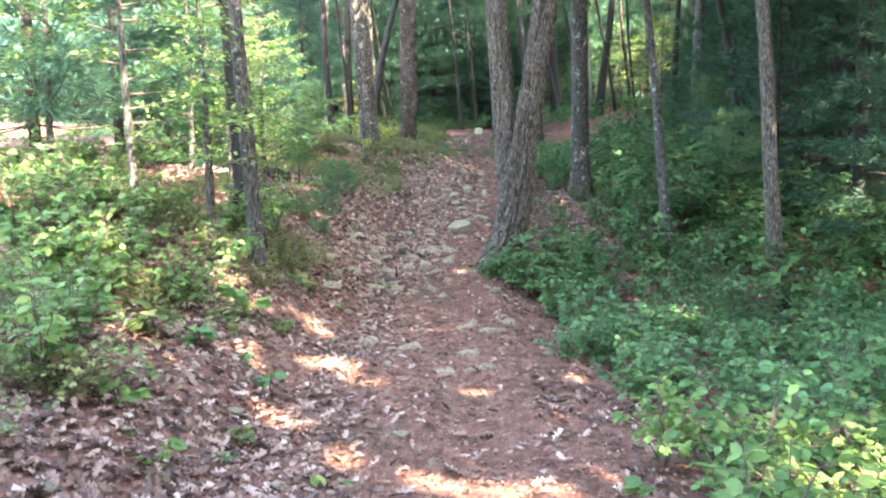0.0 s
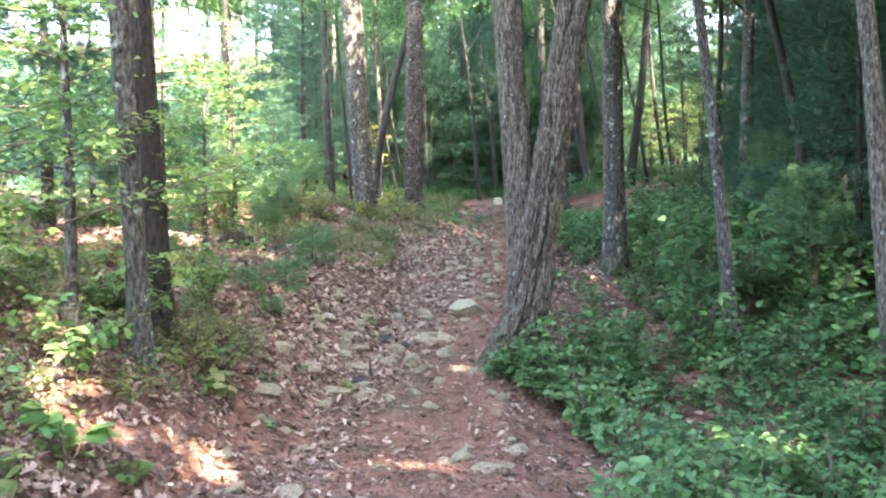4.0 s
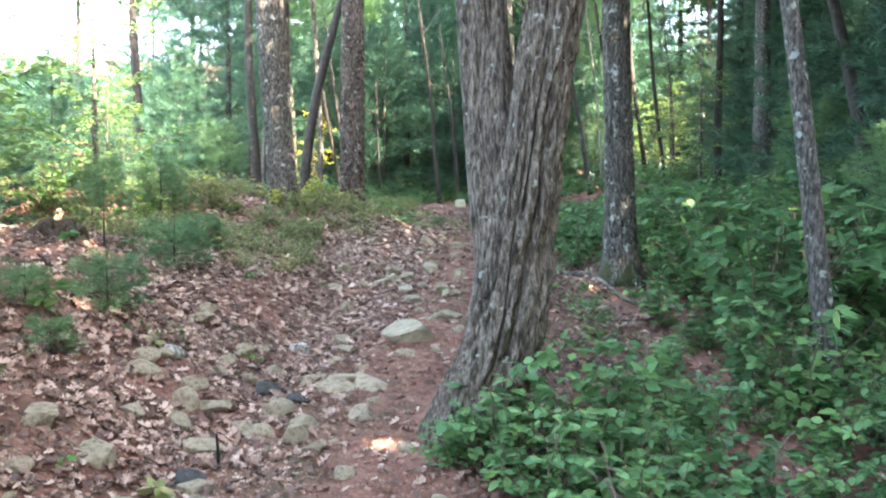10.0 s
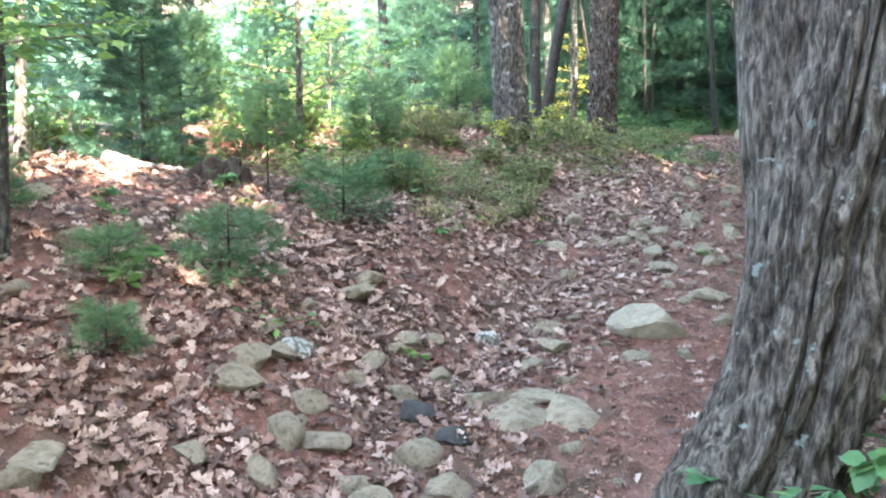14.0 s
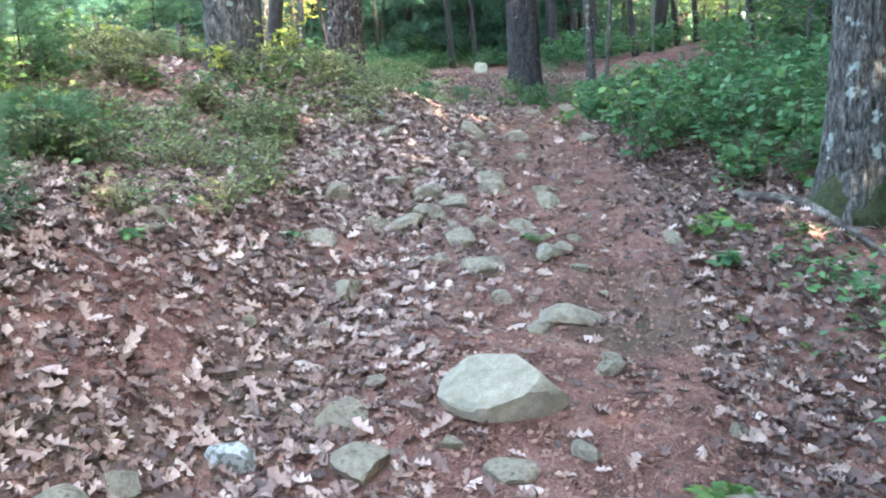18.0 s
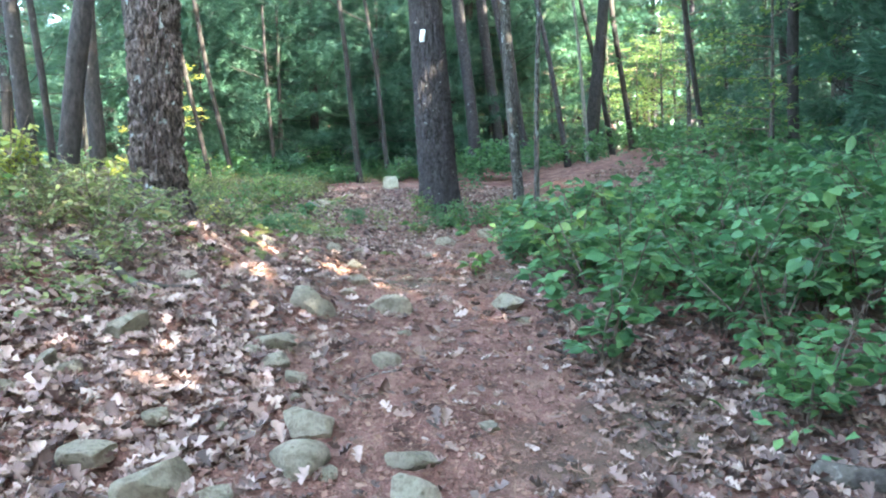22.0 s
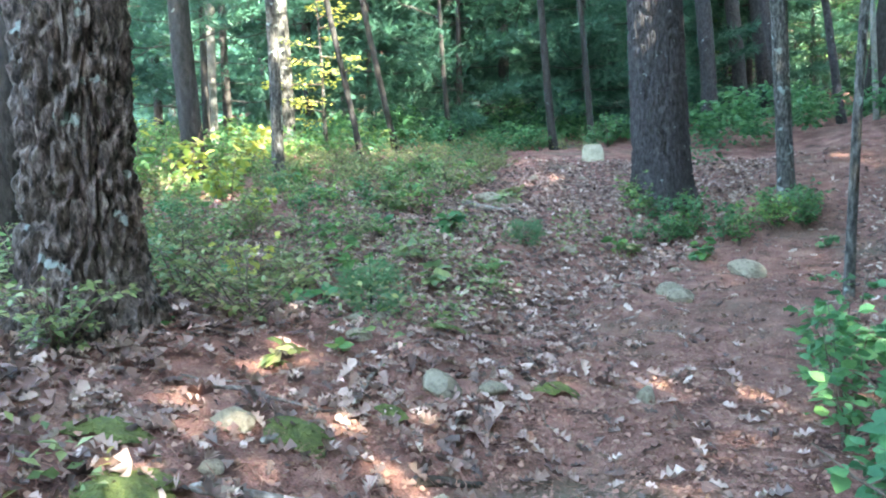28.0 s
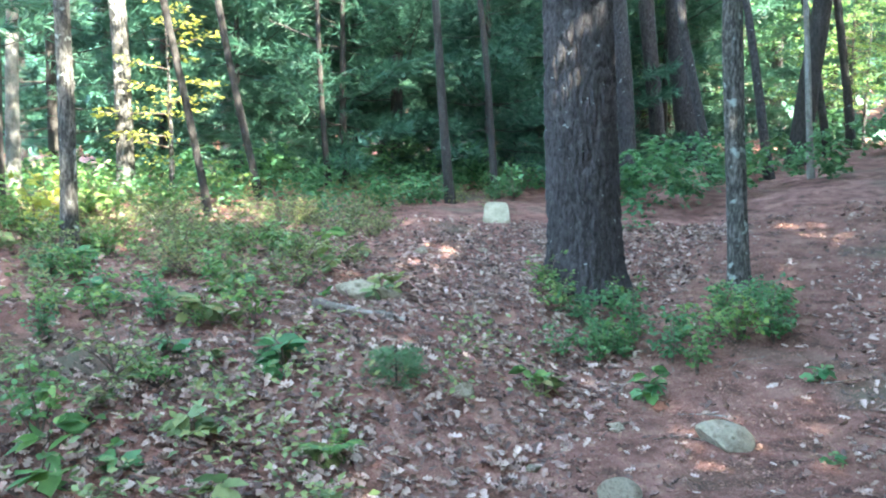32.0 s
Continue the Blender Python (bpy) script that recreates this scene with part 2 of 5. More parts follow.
M_GROUND = rough_material("needle_litter", [(.32, (.046, .022, .018)), (.45, (.150, .066, .052)), (.57, (.232, .112, .090)), (.70, (.325, .186, .150))], tex_scale=4.5,
                          fleck=(.085, .078, .052), fleck_scale=0.9, fleck_at=(.56, .74), fine=120, bump=1.0, varied=.7)
M_OAK = rough_material("oak_bark", [(.36, (.020, .016, .013)), (.48, (.078, .064, .053)), (.63, (.20, .170, .143))], (1, 1, .25), 42, (.23, .26, .245), 17, (.655, .70), 1.0, 110)
M_RED = rough_material("flaky_bark", [(.36, (.020, .016, .015)), (.5, (.098, .076, .069)), (.66, (.225, .188, .174))], (1, 1, .45), 34, (.25, .285, .275), 9, (.635, .665), 1.0, 120)
M_PINE = rough_material("pine_bark", [(.34, (.016, .014, .015)), (.5, (.045, .039, .041)), (.72, (.092, .083, .084))], (1, 1, .4), 36, (.22, .23, .225), 16, (.68, .71), 1.0, 110)
M_GREY = rough_material("grey_bark", [(.36, (.016, .015, .014)), (.49, (.062, .057, .052)), (.66, (.165, .153, .140))], (1, 1, .35), 38, (.26, .29, .27), 9, (.61, .67), .9, 100)
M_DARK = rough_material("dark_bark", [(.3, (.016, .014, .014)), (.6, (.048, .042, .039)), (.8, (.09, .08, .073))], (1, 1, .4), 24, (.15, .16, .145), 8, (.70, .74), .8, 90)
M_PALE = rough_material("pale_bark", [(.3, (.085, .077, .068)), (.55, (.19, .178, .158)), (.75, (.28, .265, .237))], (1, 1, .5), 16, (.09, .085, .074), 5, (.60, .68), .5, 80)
M_TWIG = rough_material("twig_bark", [(.3, (.07, .05, .04)), (.7, (.20, .15, .12))], tex_scale=20, bump=.2)
M_DEAD = rough_material("dead_wood", [(.32, (.06, .046, .04)), (.52, (.19, .16, .142)), (.72, (.42, .385, .35))], (1, 1, 1), 12, bump=.6)
M_BRANCH = rough_material("weathered_branch", [(.38, (.030, .023, .020)), (.56, (.10, .082, .070)), (.72, (.34, .31, .285))], (1, 1, 1), 9, bump=.7)
M_ROT = rough_material("rotten_wood", [(.3, (.016, .012, .010)), (.6, (.055, .040, .032)), (.8, (.13, .10, .082))], tex_scale=14, bump=.7)
M_STONE = rough_material("grey_stone", [(.28, (.15, .122, .088)), (.48, (.30, .248, .183)), (.70, (.47, .40, .305))], tex_scale=6, fleck=(.14, .118, .08), fleck_scale=6, fleck_at=(.58, .72), bump=.9, fine=80)
M_DOME = rough_material("smooth_stone", [(.28, (.17, .145, .11)), (.5, (.255, .22, .165)), (.72, (.36, .315, .242))], tex_scale=7, fleck=(.20, .19, .13), fleck_scale=6, fleck_at=(.62, .74), bump=.5, fine=80)
M_WHITE = rough_material("white_stone", [(.3, (.30, .30, .285)), (.55, (.48, .48, .46)), (.8, (.66, .66, .64))], tex_scale=7, fleck=(.17, .17, .15), fleck_scale=7, fleck_at=(.49, .56), bump=.6)
M_CREAM = rough_material("cream_stone", [(.3, (.32, .29, .21)), (.55, (.48, .44, .33)), (.8, (.60, .56, .44))], tex_scale=5, fleck=(.30, .27, .19), fleck_scale=7, fleck_at=(.66, .74), bump=.4)
M_DSTONE = rough_material("dark_stone", [(.3, (.014, .014, .014)), (.6, (.04, .039, .038)), (.8, (.12, .12, .115))], tex_scale=6, bump=.4, rough=.7)
# black of the burnt stub, also painted in for the shade inside hollows
M_CHAR_SHADE = rough_material("char_and_hollow_shade", [(.3, (.006, .006, .006)), (.8, (.022, .02, .019))], tex_scale=18, bump=.6)
M_MOSS = rough_material("moss", [(.3, (.05, .058, .02)), (.55, (.10, .115, .033)), (.8, (.17, .18, .055))], tex_scale=30, bump=.8, fine=140)
M_FOOT = rough_material("bark_moss", [(.3, (.022, .024, .013)), (.55, (.045, .052, .022)), (.8, (.08, .088, .036))], tex_scale=34, bump=.8, fine=140)
M_PAINT = rough_material("white_paint", [(.3, (.70, .72, .74)), (.7, (.86, .87, .88))], tex_scale=20, bump=.3, rough=.6, varied=.08)
L_SHRUB = leaf_material("shrub_leaf", [(.046, .135, .066), (.076, .19, .084), (.112, .242, .096), (.175, .305, .105)], .42)
L_BRIGHT = leaf_material("bright_leaf", [(.065, .15, .055), (.10, .21, .07), (.17, .28, .085), (.28, .35, .10)], .45)
L_YELLOW = leaf_material("yellow_leaf", [(.15, .24, .06), (.29, .33, .07), (.48, .45, .10), (.58, .50, .12)], .45)
L_HEATH = leaf_material("heath_leaf", [(.09, .145, .065), (.15, .20, .08), (.24, .27, .10), (.33, .24, .13)], .38)
L_CROWN = leaf_material("crown_leaf", [(.036, .092, .042), (.055, .13, .05), (.09, .185, .062)], .40)
L_NEEDLE = leaf_material("pine_needle", [(.024, .078, .054), (.040, .108, .068), (.066, .15, .085)], .25, .55)
L_NEEDLE2 = leaf_material("young_needle", [(.06, .14, .075), (.10, .20, .095), (.15, .26, .11)], .30, .55)
L_DRY = leaf_material("dry_leaf", [(.050, .028, .025), (.135, .078, .066), (.30, .19, .158), (.50, .36, .31), (.66, .525, .465)], .15, .6)
L_DUFF = leaf_material("fallen_needle", [(.11, .05, .036), (.25, .125, .09), (.38, .23, .175)], .0, .7)
L_DRY2 = leaf_material("old_leaf", [(.050, .033, .030), (.105, .068, .060), (.19, .132, .116)], .10, .7)

# ---- ground ----
gx = np.concatenate([-np.geomspace(9, 160, 26)[::-1], np.arange(-8.9, 9.0, .09), np.geomspace(9.05, 160, 26)])
gy = np.concatenate([-np.geomspace(4, 120, 18)[::-1] + 4, np.arange(0.1, 36, .09), np.geomspace(36.1, 300, 34)])
GX, GY = np.meshgrid(gx, gy)
GV = np.stack([GX, GY, height(GX, GY)], -1).reshape(-1, 3)
nx, ny = len(gx), len(gy)
gi = (np.arange(ny - 1)[:, None] * nx + np.arange(nx - 1)[None]).reshape(-1)
ground = new("ground", mesh_of("ground", GV, np.stack([gi, gi + 1, gi + 1 + nx, gi + nx], 1), M_GROUND))
tagged(ground, "forest floor of reddish pine needles and bare trail soil", "ground", kind="structure")

# ---- trees ----
def trunk_mesh(name, r, lean, h, material, segs=40, ridges=0, rough=.04, flare=.5, bend=(0, 0), step=.06, fz=2.2, taper=.45, seed=0, sweep=0.0, flake=.6, fk=5.0, fork=None):
    """A tapered trunk from 0.2 m under the ground, in coordinates from its foot."""
    z = np.concatenate([np.arange(-.25, min(h - .3, 5.5), step), np.linspace(min(h - .25, 5.55), h, 14)])
    t = np.clip(z, 0, None)
    p = np.stack([lean[0] * t + bend[0] * np.sin(t * .9 + seed) + sweep * np.exp(-(t / .55) ** 2), lean[1] * t + bend[1] * np.sin(t * .7 + seed), z], 1)
    rad = r * (1 - taper * (t / h)) * (1 + flare * np.exp(-t / .22))
    if fork:
        # above the fork the stem is thinner and leans away from the other one
        fork_z, fork_lean, fork_slim = fork
        p[:, 0] += fork_lean * np.clip(t - fork_z, 0, None)
        rad *= 1 - fork_slim * np.clip((t - fork_z + .3) / 1.1, 0, 1)

    def shape(a, s):
        lob = 1 + .35 * flare * np.exp(-s / .35) * np.cos(5 * a + seed) + .06 * np.sin(2 * a + s * .8 + seed)
        if ridges:
            w = .9 * vnoise(a / (2 * np.pi) * 8, s * 1.3 + seed, 8) + .3 * vnoise(a / (2 * np.pi) * 20, s * 7 + seed, 20)
            n = vnoise(a / (2 * np.pi) * ridges + w, s * fz + 7 * seed, ridges)
            k = vnoise(a / (2 * np.pi) * ridges * 2, s * fz * fk + 3 * seed, ridges * 2)
            lob = lob * (1 - rough * (1 - np.minimum(1, np.abs(2 * n - 1) * 2.8)) - flake * rough * k)
        return lob

    return mesh_of(name, *tube(p, rad, segs, shape), material)


def limb_mesh(start, direction, length, r, material, seed):
    q = np.random.default_rng(seed)
    n = 9
    s = np.linspace(0, 1, n)
    d = np.asarray(direction, float)
    p = np.asarray(start, float) + d * (s * length)[:, None] + np.cumsum(q.normal(0, .03 * length, (n, 3)), 0) * s[:, None] + np.array([0, 0, .12 * length]) * (s ** 2)[:, None]
    return mesh_of("limb", *tube(p, r * (1 - .85 * s) + .004, 7), material)


def crown_mesh(seed, material, radius=3.2, tall=4.0, clumps=34, leaves=150, size=.15):
    q = np.random.default_rng(seed)
    c = unit(clumps, q) * (q.random((clumps, 1)) ** .45) * [radius, radius, tall / 2]
    who = q.integers(0, clumps, clumps * leaves)
    spread = (.35 + .55 * q.random(clumps))[who][:, None]
    p = c[who] + q.normal(0, 1, (len(who), 3)) * spread * [.8, .8, .38]
    d = unit(len(who), q) + [0, 0, -.35]
    return mesh_of("crown", *scatter(SMALL_V, SMALL_T, p, turns(d, q.uniform(-.9, .9, len(who))), size * q.uniform(.7, 1.3, len(who))), material, False)


CROWNS = [crown_mesh(s, L_CROWN) for s in (1, 2, 3)]
HIGH = [crown_mesh(s, L_CROWN, 4.2, 3.6, 34, 46, .40) for s in (7, 8)]


# gaps cut into the mostly unseen canopy to steer sunlight onto ground spots (x, y, radius)
GAPS = [(0, 4.2, .32), (-.6, 4.5, .25), (1.7, 3.9, .55), (2.7, 4.3, .4), (-1.8, 6.6, .35), (-2.5, 8.2, .45), (-1.8, 8.6, .25), (-1.3, 7.2, .18), (-4.4, 14.9, .5), (-4.9, 13.9, .35),
        (-5.1, 15.4, .7), (-.2, 12.7, .15), (-.35, 20.5, .22), (-.45, 21.1, .14), (-.75, 21.1, .12), (.14, 21.3, .08), (-3.2, 27, .4), (-6.4, 24, 1.0), (-8, 20, 1.2), (-4.6, 11.5, .5), (-5.5, 8.6, .8), (-3.4, 7.2, .6), (-3.0, 9.2, .35), (-4.4, 9.6, .6), (-1.2, 5.4, .35), (-2.4, 5.8, .3), (-.9, 6.6, .15), (2.2, 10.6, .3), (9, 43, 2.0), (11.5, 46, 2.2), (12, 42, 1.5), (-7.2, 21, 1.4), (-6.2, 23, 1.1), (-5.4, 19.6, .8), (-7.5, 26, 1.4), (-4.0, 13.2, .3), (-2.35, 13.7, .14), (5.6, 17.4, .7), (7.4, 18.2, .8), (6.0, 12.6, .5)]
gq = np.random.default_rng(88)
GAPS += [(float(centre(b)) + gq.normal(-1, 1.6), b, gq.uniform(.05, .12)) for b in gq.uniform(3, 12.5, 14)]
GAPS = [(np.array([a, b, float(height(a, b))]), c) for a, b, c in GAPS]


def pruned(me, m):
    """The crown's mesh, or a copy without the leaves that would fill a gap."""
    n = len(me.vertices)
    v = np.zeros(n * 3, np.float32)
    me.vertices.foreach_get("co", v)
    v = v.reshape(-1, 4, 3)
    w = v.mean(1) @ np.array(m.to_3x3()).T + np.array(m.translation)
    cut = np.zeros(len(v), bool)
    s = np.array(TO_SUN)
    for g, rad in GAPS:
        d = w - g
        off = np.linalg.norm(d - (d @ s)[:, None] * s, axis=1)
        cut |= gq.random(len(w)) < .86 * np.exp(-(off / (rad * 1.15 + .12)) ** 4)
    if cut.sum() < 4:
        return me
    v = v[~cut]
    k = np.arange(len(v))[:, None, None] * 4 + SMALL_T[None]
    return mesh_of("crown", v.reshape(-1, 3), k.reshape(-1, 3), me.materials[0], False)


def crown(me, root, place, turn, size):
    m = Matrix.Translation(root.location + Vector(place)) @ Matrix.Rotation(turn, 4, "Z") @ Matrix.Scale(size, 4)
    ob = part("crown", pruned(me, m), root)
    ob.location, ob.rotation_euler, ob.scale = place, (0, 0, turn), (size,) * 3
    return ob


def tree(name, label, x, y, r, lean, h, material, limbs=3, leafy=1.0, seed=0, crown_z=None, group="", **kw):
    root = new(name)
    root.location = (x, y, gz(x, y))
    part("trunk", trunk_mesh("trunk", r, lean, h, material, seed=seed, **kw), root)
    q = np.random.default_rng(seed + 50)
    for i in range(limbs):
        z = h * q.uniform(.55, .92)
        a = q.uniform(0, 6.28)
        part("limb", limb_mesh((lean[0] * z, lean[1] * z, z), (math.cos(a), math.sin(a), .5), h * .22, r * .3, material, seed * 9 + i), root)
    if leafy:
        z = crown_z or h * .86
        for k in range(2 if leafy > .8 else 1):
            crown(CROWNS[(seed + k) % 3], root, (lean[0] * z + q.normal(0, 1.0), lean[1] * z + q.normal(0, 1.0), z + k * 1.3), q.uniform(0, 6.28), leafy)
    return tagged(root, label, "tree", group)


# the forked oak beside the trail
oak = new("oak_tree")
oak.location = (0.72, 12.74, gz(0.50, 12.74))
part("trunk", trunk_mesh("trunk", .295, (.072, 0), 11, M_OAK, segs=300, ridges=28, rough=.22, flare=.30, step=.02, fz=2.0, taper=.5, seed=1, sweep=-.24, flake=.9, fk=6.0, fork=(1.25, .075, .2)), oak, "furrowed grey bark with pale lichen spots")
sec_z = np.concatenate([np.arange(.3, 5.5, .04), np.linspace(5.5, 10, 10)])
sec = np.stack([-.04 - .20 * np.exp(-(sec_z / .55) ** 2) + .03 * np.clip(sec_z, 0, 1.1) - .075 * np.clip(sec_z - 1.1, 0, None), .14 + .05 * sec_z, sec_z], 1)
part("second_stem", mesh_of("second_stem", *tube(sec, (.205 * (1 - .045 * sec_z)), 150, lambda a, s: 1 - .21 * (1 - np.minimum(1, 2.6 * np.abs(2 * vnoise(a / 6.2832 * 20 + 1.0 * vnoise(a / 6.2832 * 8, s * 2.0, 8), s * 2.2 + 4, 20) - 1)))), M_OAK), oak)
for k, (dx, dy) in enumerate(((-.26, -.22), (-.2, .30), (.45, -.2), (.1, -.42))):
    s = np.linspace(0, 1, 10)
    p = np.stack([-.22 + dx * (.25 + s), dy * (.25 + s), .34 * (1 - s) ** 2 - .07], 1)
    part("root", mesh_of("root", *tube(p, .15 - .11 * s, 16, lambda a, q: 1 + .12 * np.sin(3 * a + 6 * q)), M_OAK), oak)
for i in range(4):
    part("limb", limb_mesh((.5, .1, 7 + i), (math.cos(2.1 * i), math.sin(2.1 * i), .4), 3, .09, M_OAK, 90 + i), oak)
for i, (cx, cy, cz) in enumerate(((1.2, .5, 10), (-1.6, 1.4, 10.8), (.6, 2.2, 12))):
    crown(CROWNS[i], oak, (cx, cy, cz), i, 1.3)
tagged(oak, "forked oak with deeply furrowed grey-brown lichen-spotted bark", "tree")

tree("pale_tree", "slim pale-barked tree lit by the sun, on the bank", -2.48, 9.45, .088, (-.035, -.01), 8, M_GREY, seed=2, leafy=.7, segs=28, ridges=9, rough=.05, flare=.35, bend=(.02, 0))
hollow = tree("hollow_tree", "dark leaning trunk with a hollow coloured black at its foot", -2.82, 10.6, .165, (-.045, -.02), 9, M_DARK, seed=3, leafy=.8, segs=90, ridges=22, rough=.15, flare=.4, step=.03, fz=4)
s = np.linspace(0, 1, 12)
# the hollow is a black shape on the trunk; its shade is colour
part("hollow", mesh_of("hollow", *tube(np.stack([-.10 - .05 * s, -.165 - .015 * s + .05 * (2 * s - 1) ** 2, .02 + .75 * s], 1), .012 + .065 * np.sin(np.pi * (.12 + .85 * s)) * (1 - .5 * s), 14), M_CHAR_SHADE), hollow, "hollow, its inner shade put in as black")
tree("slim_tree", "slim dark-barked tree standing in green shrubs", 4.65, 12.0, .115, (-.095, .03), 11, M_OAK, seed=4, leafy=1.2, segs=60, ridges=16, rough=.1, flare=.3, bend=(.03, .02))
tree("slim_tree", "thin leaning tree with pale lichen patches", 3.55, 14.1, .09, (-.112, .035), 9, M_GREY, seed=5, leafy=1.0, segs=32, ridges=10, rough=.06, flare=.3, bend=(.03, .01))
mossy = tree("oak_tree", "straight grey oak with lichen and a mossy foot", 2.52, 17.62, .21, (-.02, .01), 12, M_GREY, seed=6, leafy=1.35, segs=160, ridges=36, rough=.14, flare=.45, step=.024, fz=4.5)
mz = np.linspace(-.1, .36, 26)
part("moss_collar", mesh_of("moss_collar", *tube(np.stack([-.02 * mz, .01 * mz, mz], 1), .196 * (1 + .45 * np.exp(-np.clip(mz, 0, None) / .22)) * np.clip((.36 - mz) / .06, .3, 1) + .004, 90,
     lambda a, q: 1.03 + .10 * (vnoise(a / 6.2832 * 22, q * 16, 22) - .5) - .22 * np.clip((q - .10 - .28 * vnoise(a / 6.2832 * 9, 0 * q + 2, 9)) / .16, 0, 1)), M_FOOT), mossy, "thin green moss on the foot")
tree("oak_tree", "grey rough-barked oak on the leafy bank", -2.25, 20.2, .25, (-.065, -.014), 12, M_GREY, seed=7, segs=90, ridges=26, rough=.13, flare=.3, step=.04, fz=4.5)
tree("oak_tree", "large oak with flaky reddish-brown lichen-spotted bark", -1.45, 22.6, .245, (.006, .002), 13, M_RED, seed=8, segs=260, ridges=46, rough=.14, flare=.60, step=.014, fz=9, flake=1.7, fk=2.2)
tree("leaning_tree", "dark leaning trunk behind the oaks", -2.62, 23.5, .10, (.19, .03), 9, M_DARK, seed=9, leafy=.7, segs=32, ridges=8, rough=.06, bend=(.10, 0))
pine = tree("pine_tree", "big white pine with dark bark and a painted trail mark", 1.50, 29.35, .325, (-.05, .003), 16, M_PINE, seed=10, leafy=1.2, segs=200, ridges=44, rough=.10, flare=.32, step=.025, fz=6)
bz = np.array([[sx * .043 + (.012 if zz > 0 else -.004), 0, zz * .10] for zz in (-1, -.5, 0, .5, 1) for sx in (-1, -.5, 0, .5, 1)])
bz[:, 1] = .5 * bz[:, 0] ** 2 / .27
bf = np.array([[j * 5 + i, j * 5 + i + 1, j * 5 + i + 6, j * 5 + i + 5] for j in range(4) for i in range(4)])
mark = part("trail_mark", mesh_of("trail_mark", bz, bf, M_PAINT), pine, "white painted trail mark")
mark.location = (-.05 * 2.92 - .105, -.285, 2.92)
thick = mark.modifiers.new("thick", "SOLIDIFY")
thick.thickness = .006

# thin trunks, each with its own place and lean
def pole(x, y, r, lean, h, material, label, seed, leafy=.0, bend=(.04, .02), name="slim_tree"):
    return tree(name, label, x, y, r, lean, h, material, limbs=2, leafy=leafy, seed=seed, group="slim trees", segs=18, ridges=7, rough=.06, flare=.25, bend=bend, step=.12)


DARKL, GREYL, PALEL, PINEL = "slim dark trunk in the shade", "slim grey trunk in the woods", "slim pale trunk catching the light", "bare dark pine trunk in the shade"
pole(2.84, 29.4, .10, (-.03, .01), 8, M_GREY, "slim grey trunk with a mossy foot beside the trail", 21, .6)
pole(2.38, 25.4, .034, (.03, -.01), 5, M_GREY, "thin grey stem rising from the green shrubs", 22, .3, (.03, .02))
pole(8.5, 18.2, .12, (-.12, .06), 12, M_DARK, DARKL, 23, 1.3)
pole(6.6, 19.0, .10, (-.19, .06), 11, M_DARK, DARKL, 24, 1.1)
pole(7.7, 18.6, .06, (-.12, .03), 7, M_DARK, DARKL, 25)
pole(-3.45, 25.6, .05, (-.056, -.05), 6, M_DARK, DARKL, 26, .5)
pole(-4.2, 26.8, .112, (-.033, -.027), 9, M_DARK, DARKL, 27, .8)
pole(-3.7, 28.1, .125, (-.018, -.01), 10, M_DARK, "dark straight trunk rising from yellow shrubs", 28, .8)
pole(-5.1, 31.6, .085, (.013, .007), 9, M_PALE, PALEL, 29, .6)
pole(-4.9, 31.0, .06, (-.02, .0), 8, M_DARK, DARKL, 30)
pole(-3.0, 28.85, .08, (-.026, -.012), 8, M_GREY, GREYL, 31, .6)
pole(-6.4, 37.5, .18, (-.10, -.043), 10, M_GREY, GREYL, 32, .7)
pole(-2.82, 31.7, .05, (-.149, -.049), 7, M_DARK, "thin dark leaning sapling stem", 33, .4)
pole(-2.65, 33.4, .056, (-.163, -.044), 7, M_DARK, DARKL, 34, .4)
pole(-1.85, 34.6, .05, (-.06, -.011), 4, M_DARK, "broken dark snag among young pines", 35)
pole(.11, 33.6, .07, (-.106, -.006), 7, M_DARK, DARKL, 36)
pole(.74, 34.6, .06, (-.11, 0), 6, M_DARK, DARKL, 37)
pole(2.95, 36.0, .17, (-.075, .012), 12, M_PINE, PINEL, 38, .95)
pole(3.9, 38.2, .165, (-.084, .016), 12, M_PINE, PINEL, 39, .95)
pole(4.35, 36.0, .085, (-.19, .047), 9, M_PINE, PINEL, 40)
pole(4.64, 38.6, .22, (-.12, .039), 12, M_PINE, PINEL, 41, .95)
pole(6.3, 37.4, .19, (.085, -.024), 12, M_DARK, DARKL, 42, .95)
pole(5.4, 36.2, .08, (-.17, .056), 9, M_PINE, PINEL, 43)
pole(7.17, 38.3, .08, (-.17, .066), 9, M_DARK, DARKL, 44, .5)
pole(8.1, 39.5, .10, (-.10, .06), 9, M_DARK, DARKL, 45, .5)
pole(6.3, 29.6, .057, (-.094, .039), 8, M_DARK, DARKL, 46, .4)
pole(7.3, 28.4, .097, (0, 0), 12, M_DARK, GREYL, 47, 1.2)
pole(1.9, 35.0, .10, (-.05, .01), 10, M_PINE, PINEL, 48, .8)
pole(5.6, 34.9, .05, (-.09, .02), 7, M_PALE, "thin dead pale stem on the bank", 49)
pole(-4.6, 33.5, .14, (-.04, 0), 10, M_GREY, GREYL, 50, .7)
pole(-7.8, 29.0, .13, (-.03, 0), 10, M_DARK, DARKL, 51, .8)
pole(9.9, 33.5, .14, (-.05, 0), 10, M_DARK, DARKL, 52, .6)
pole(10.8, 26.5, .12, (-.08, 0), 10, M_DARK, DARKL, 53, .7)

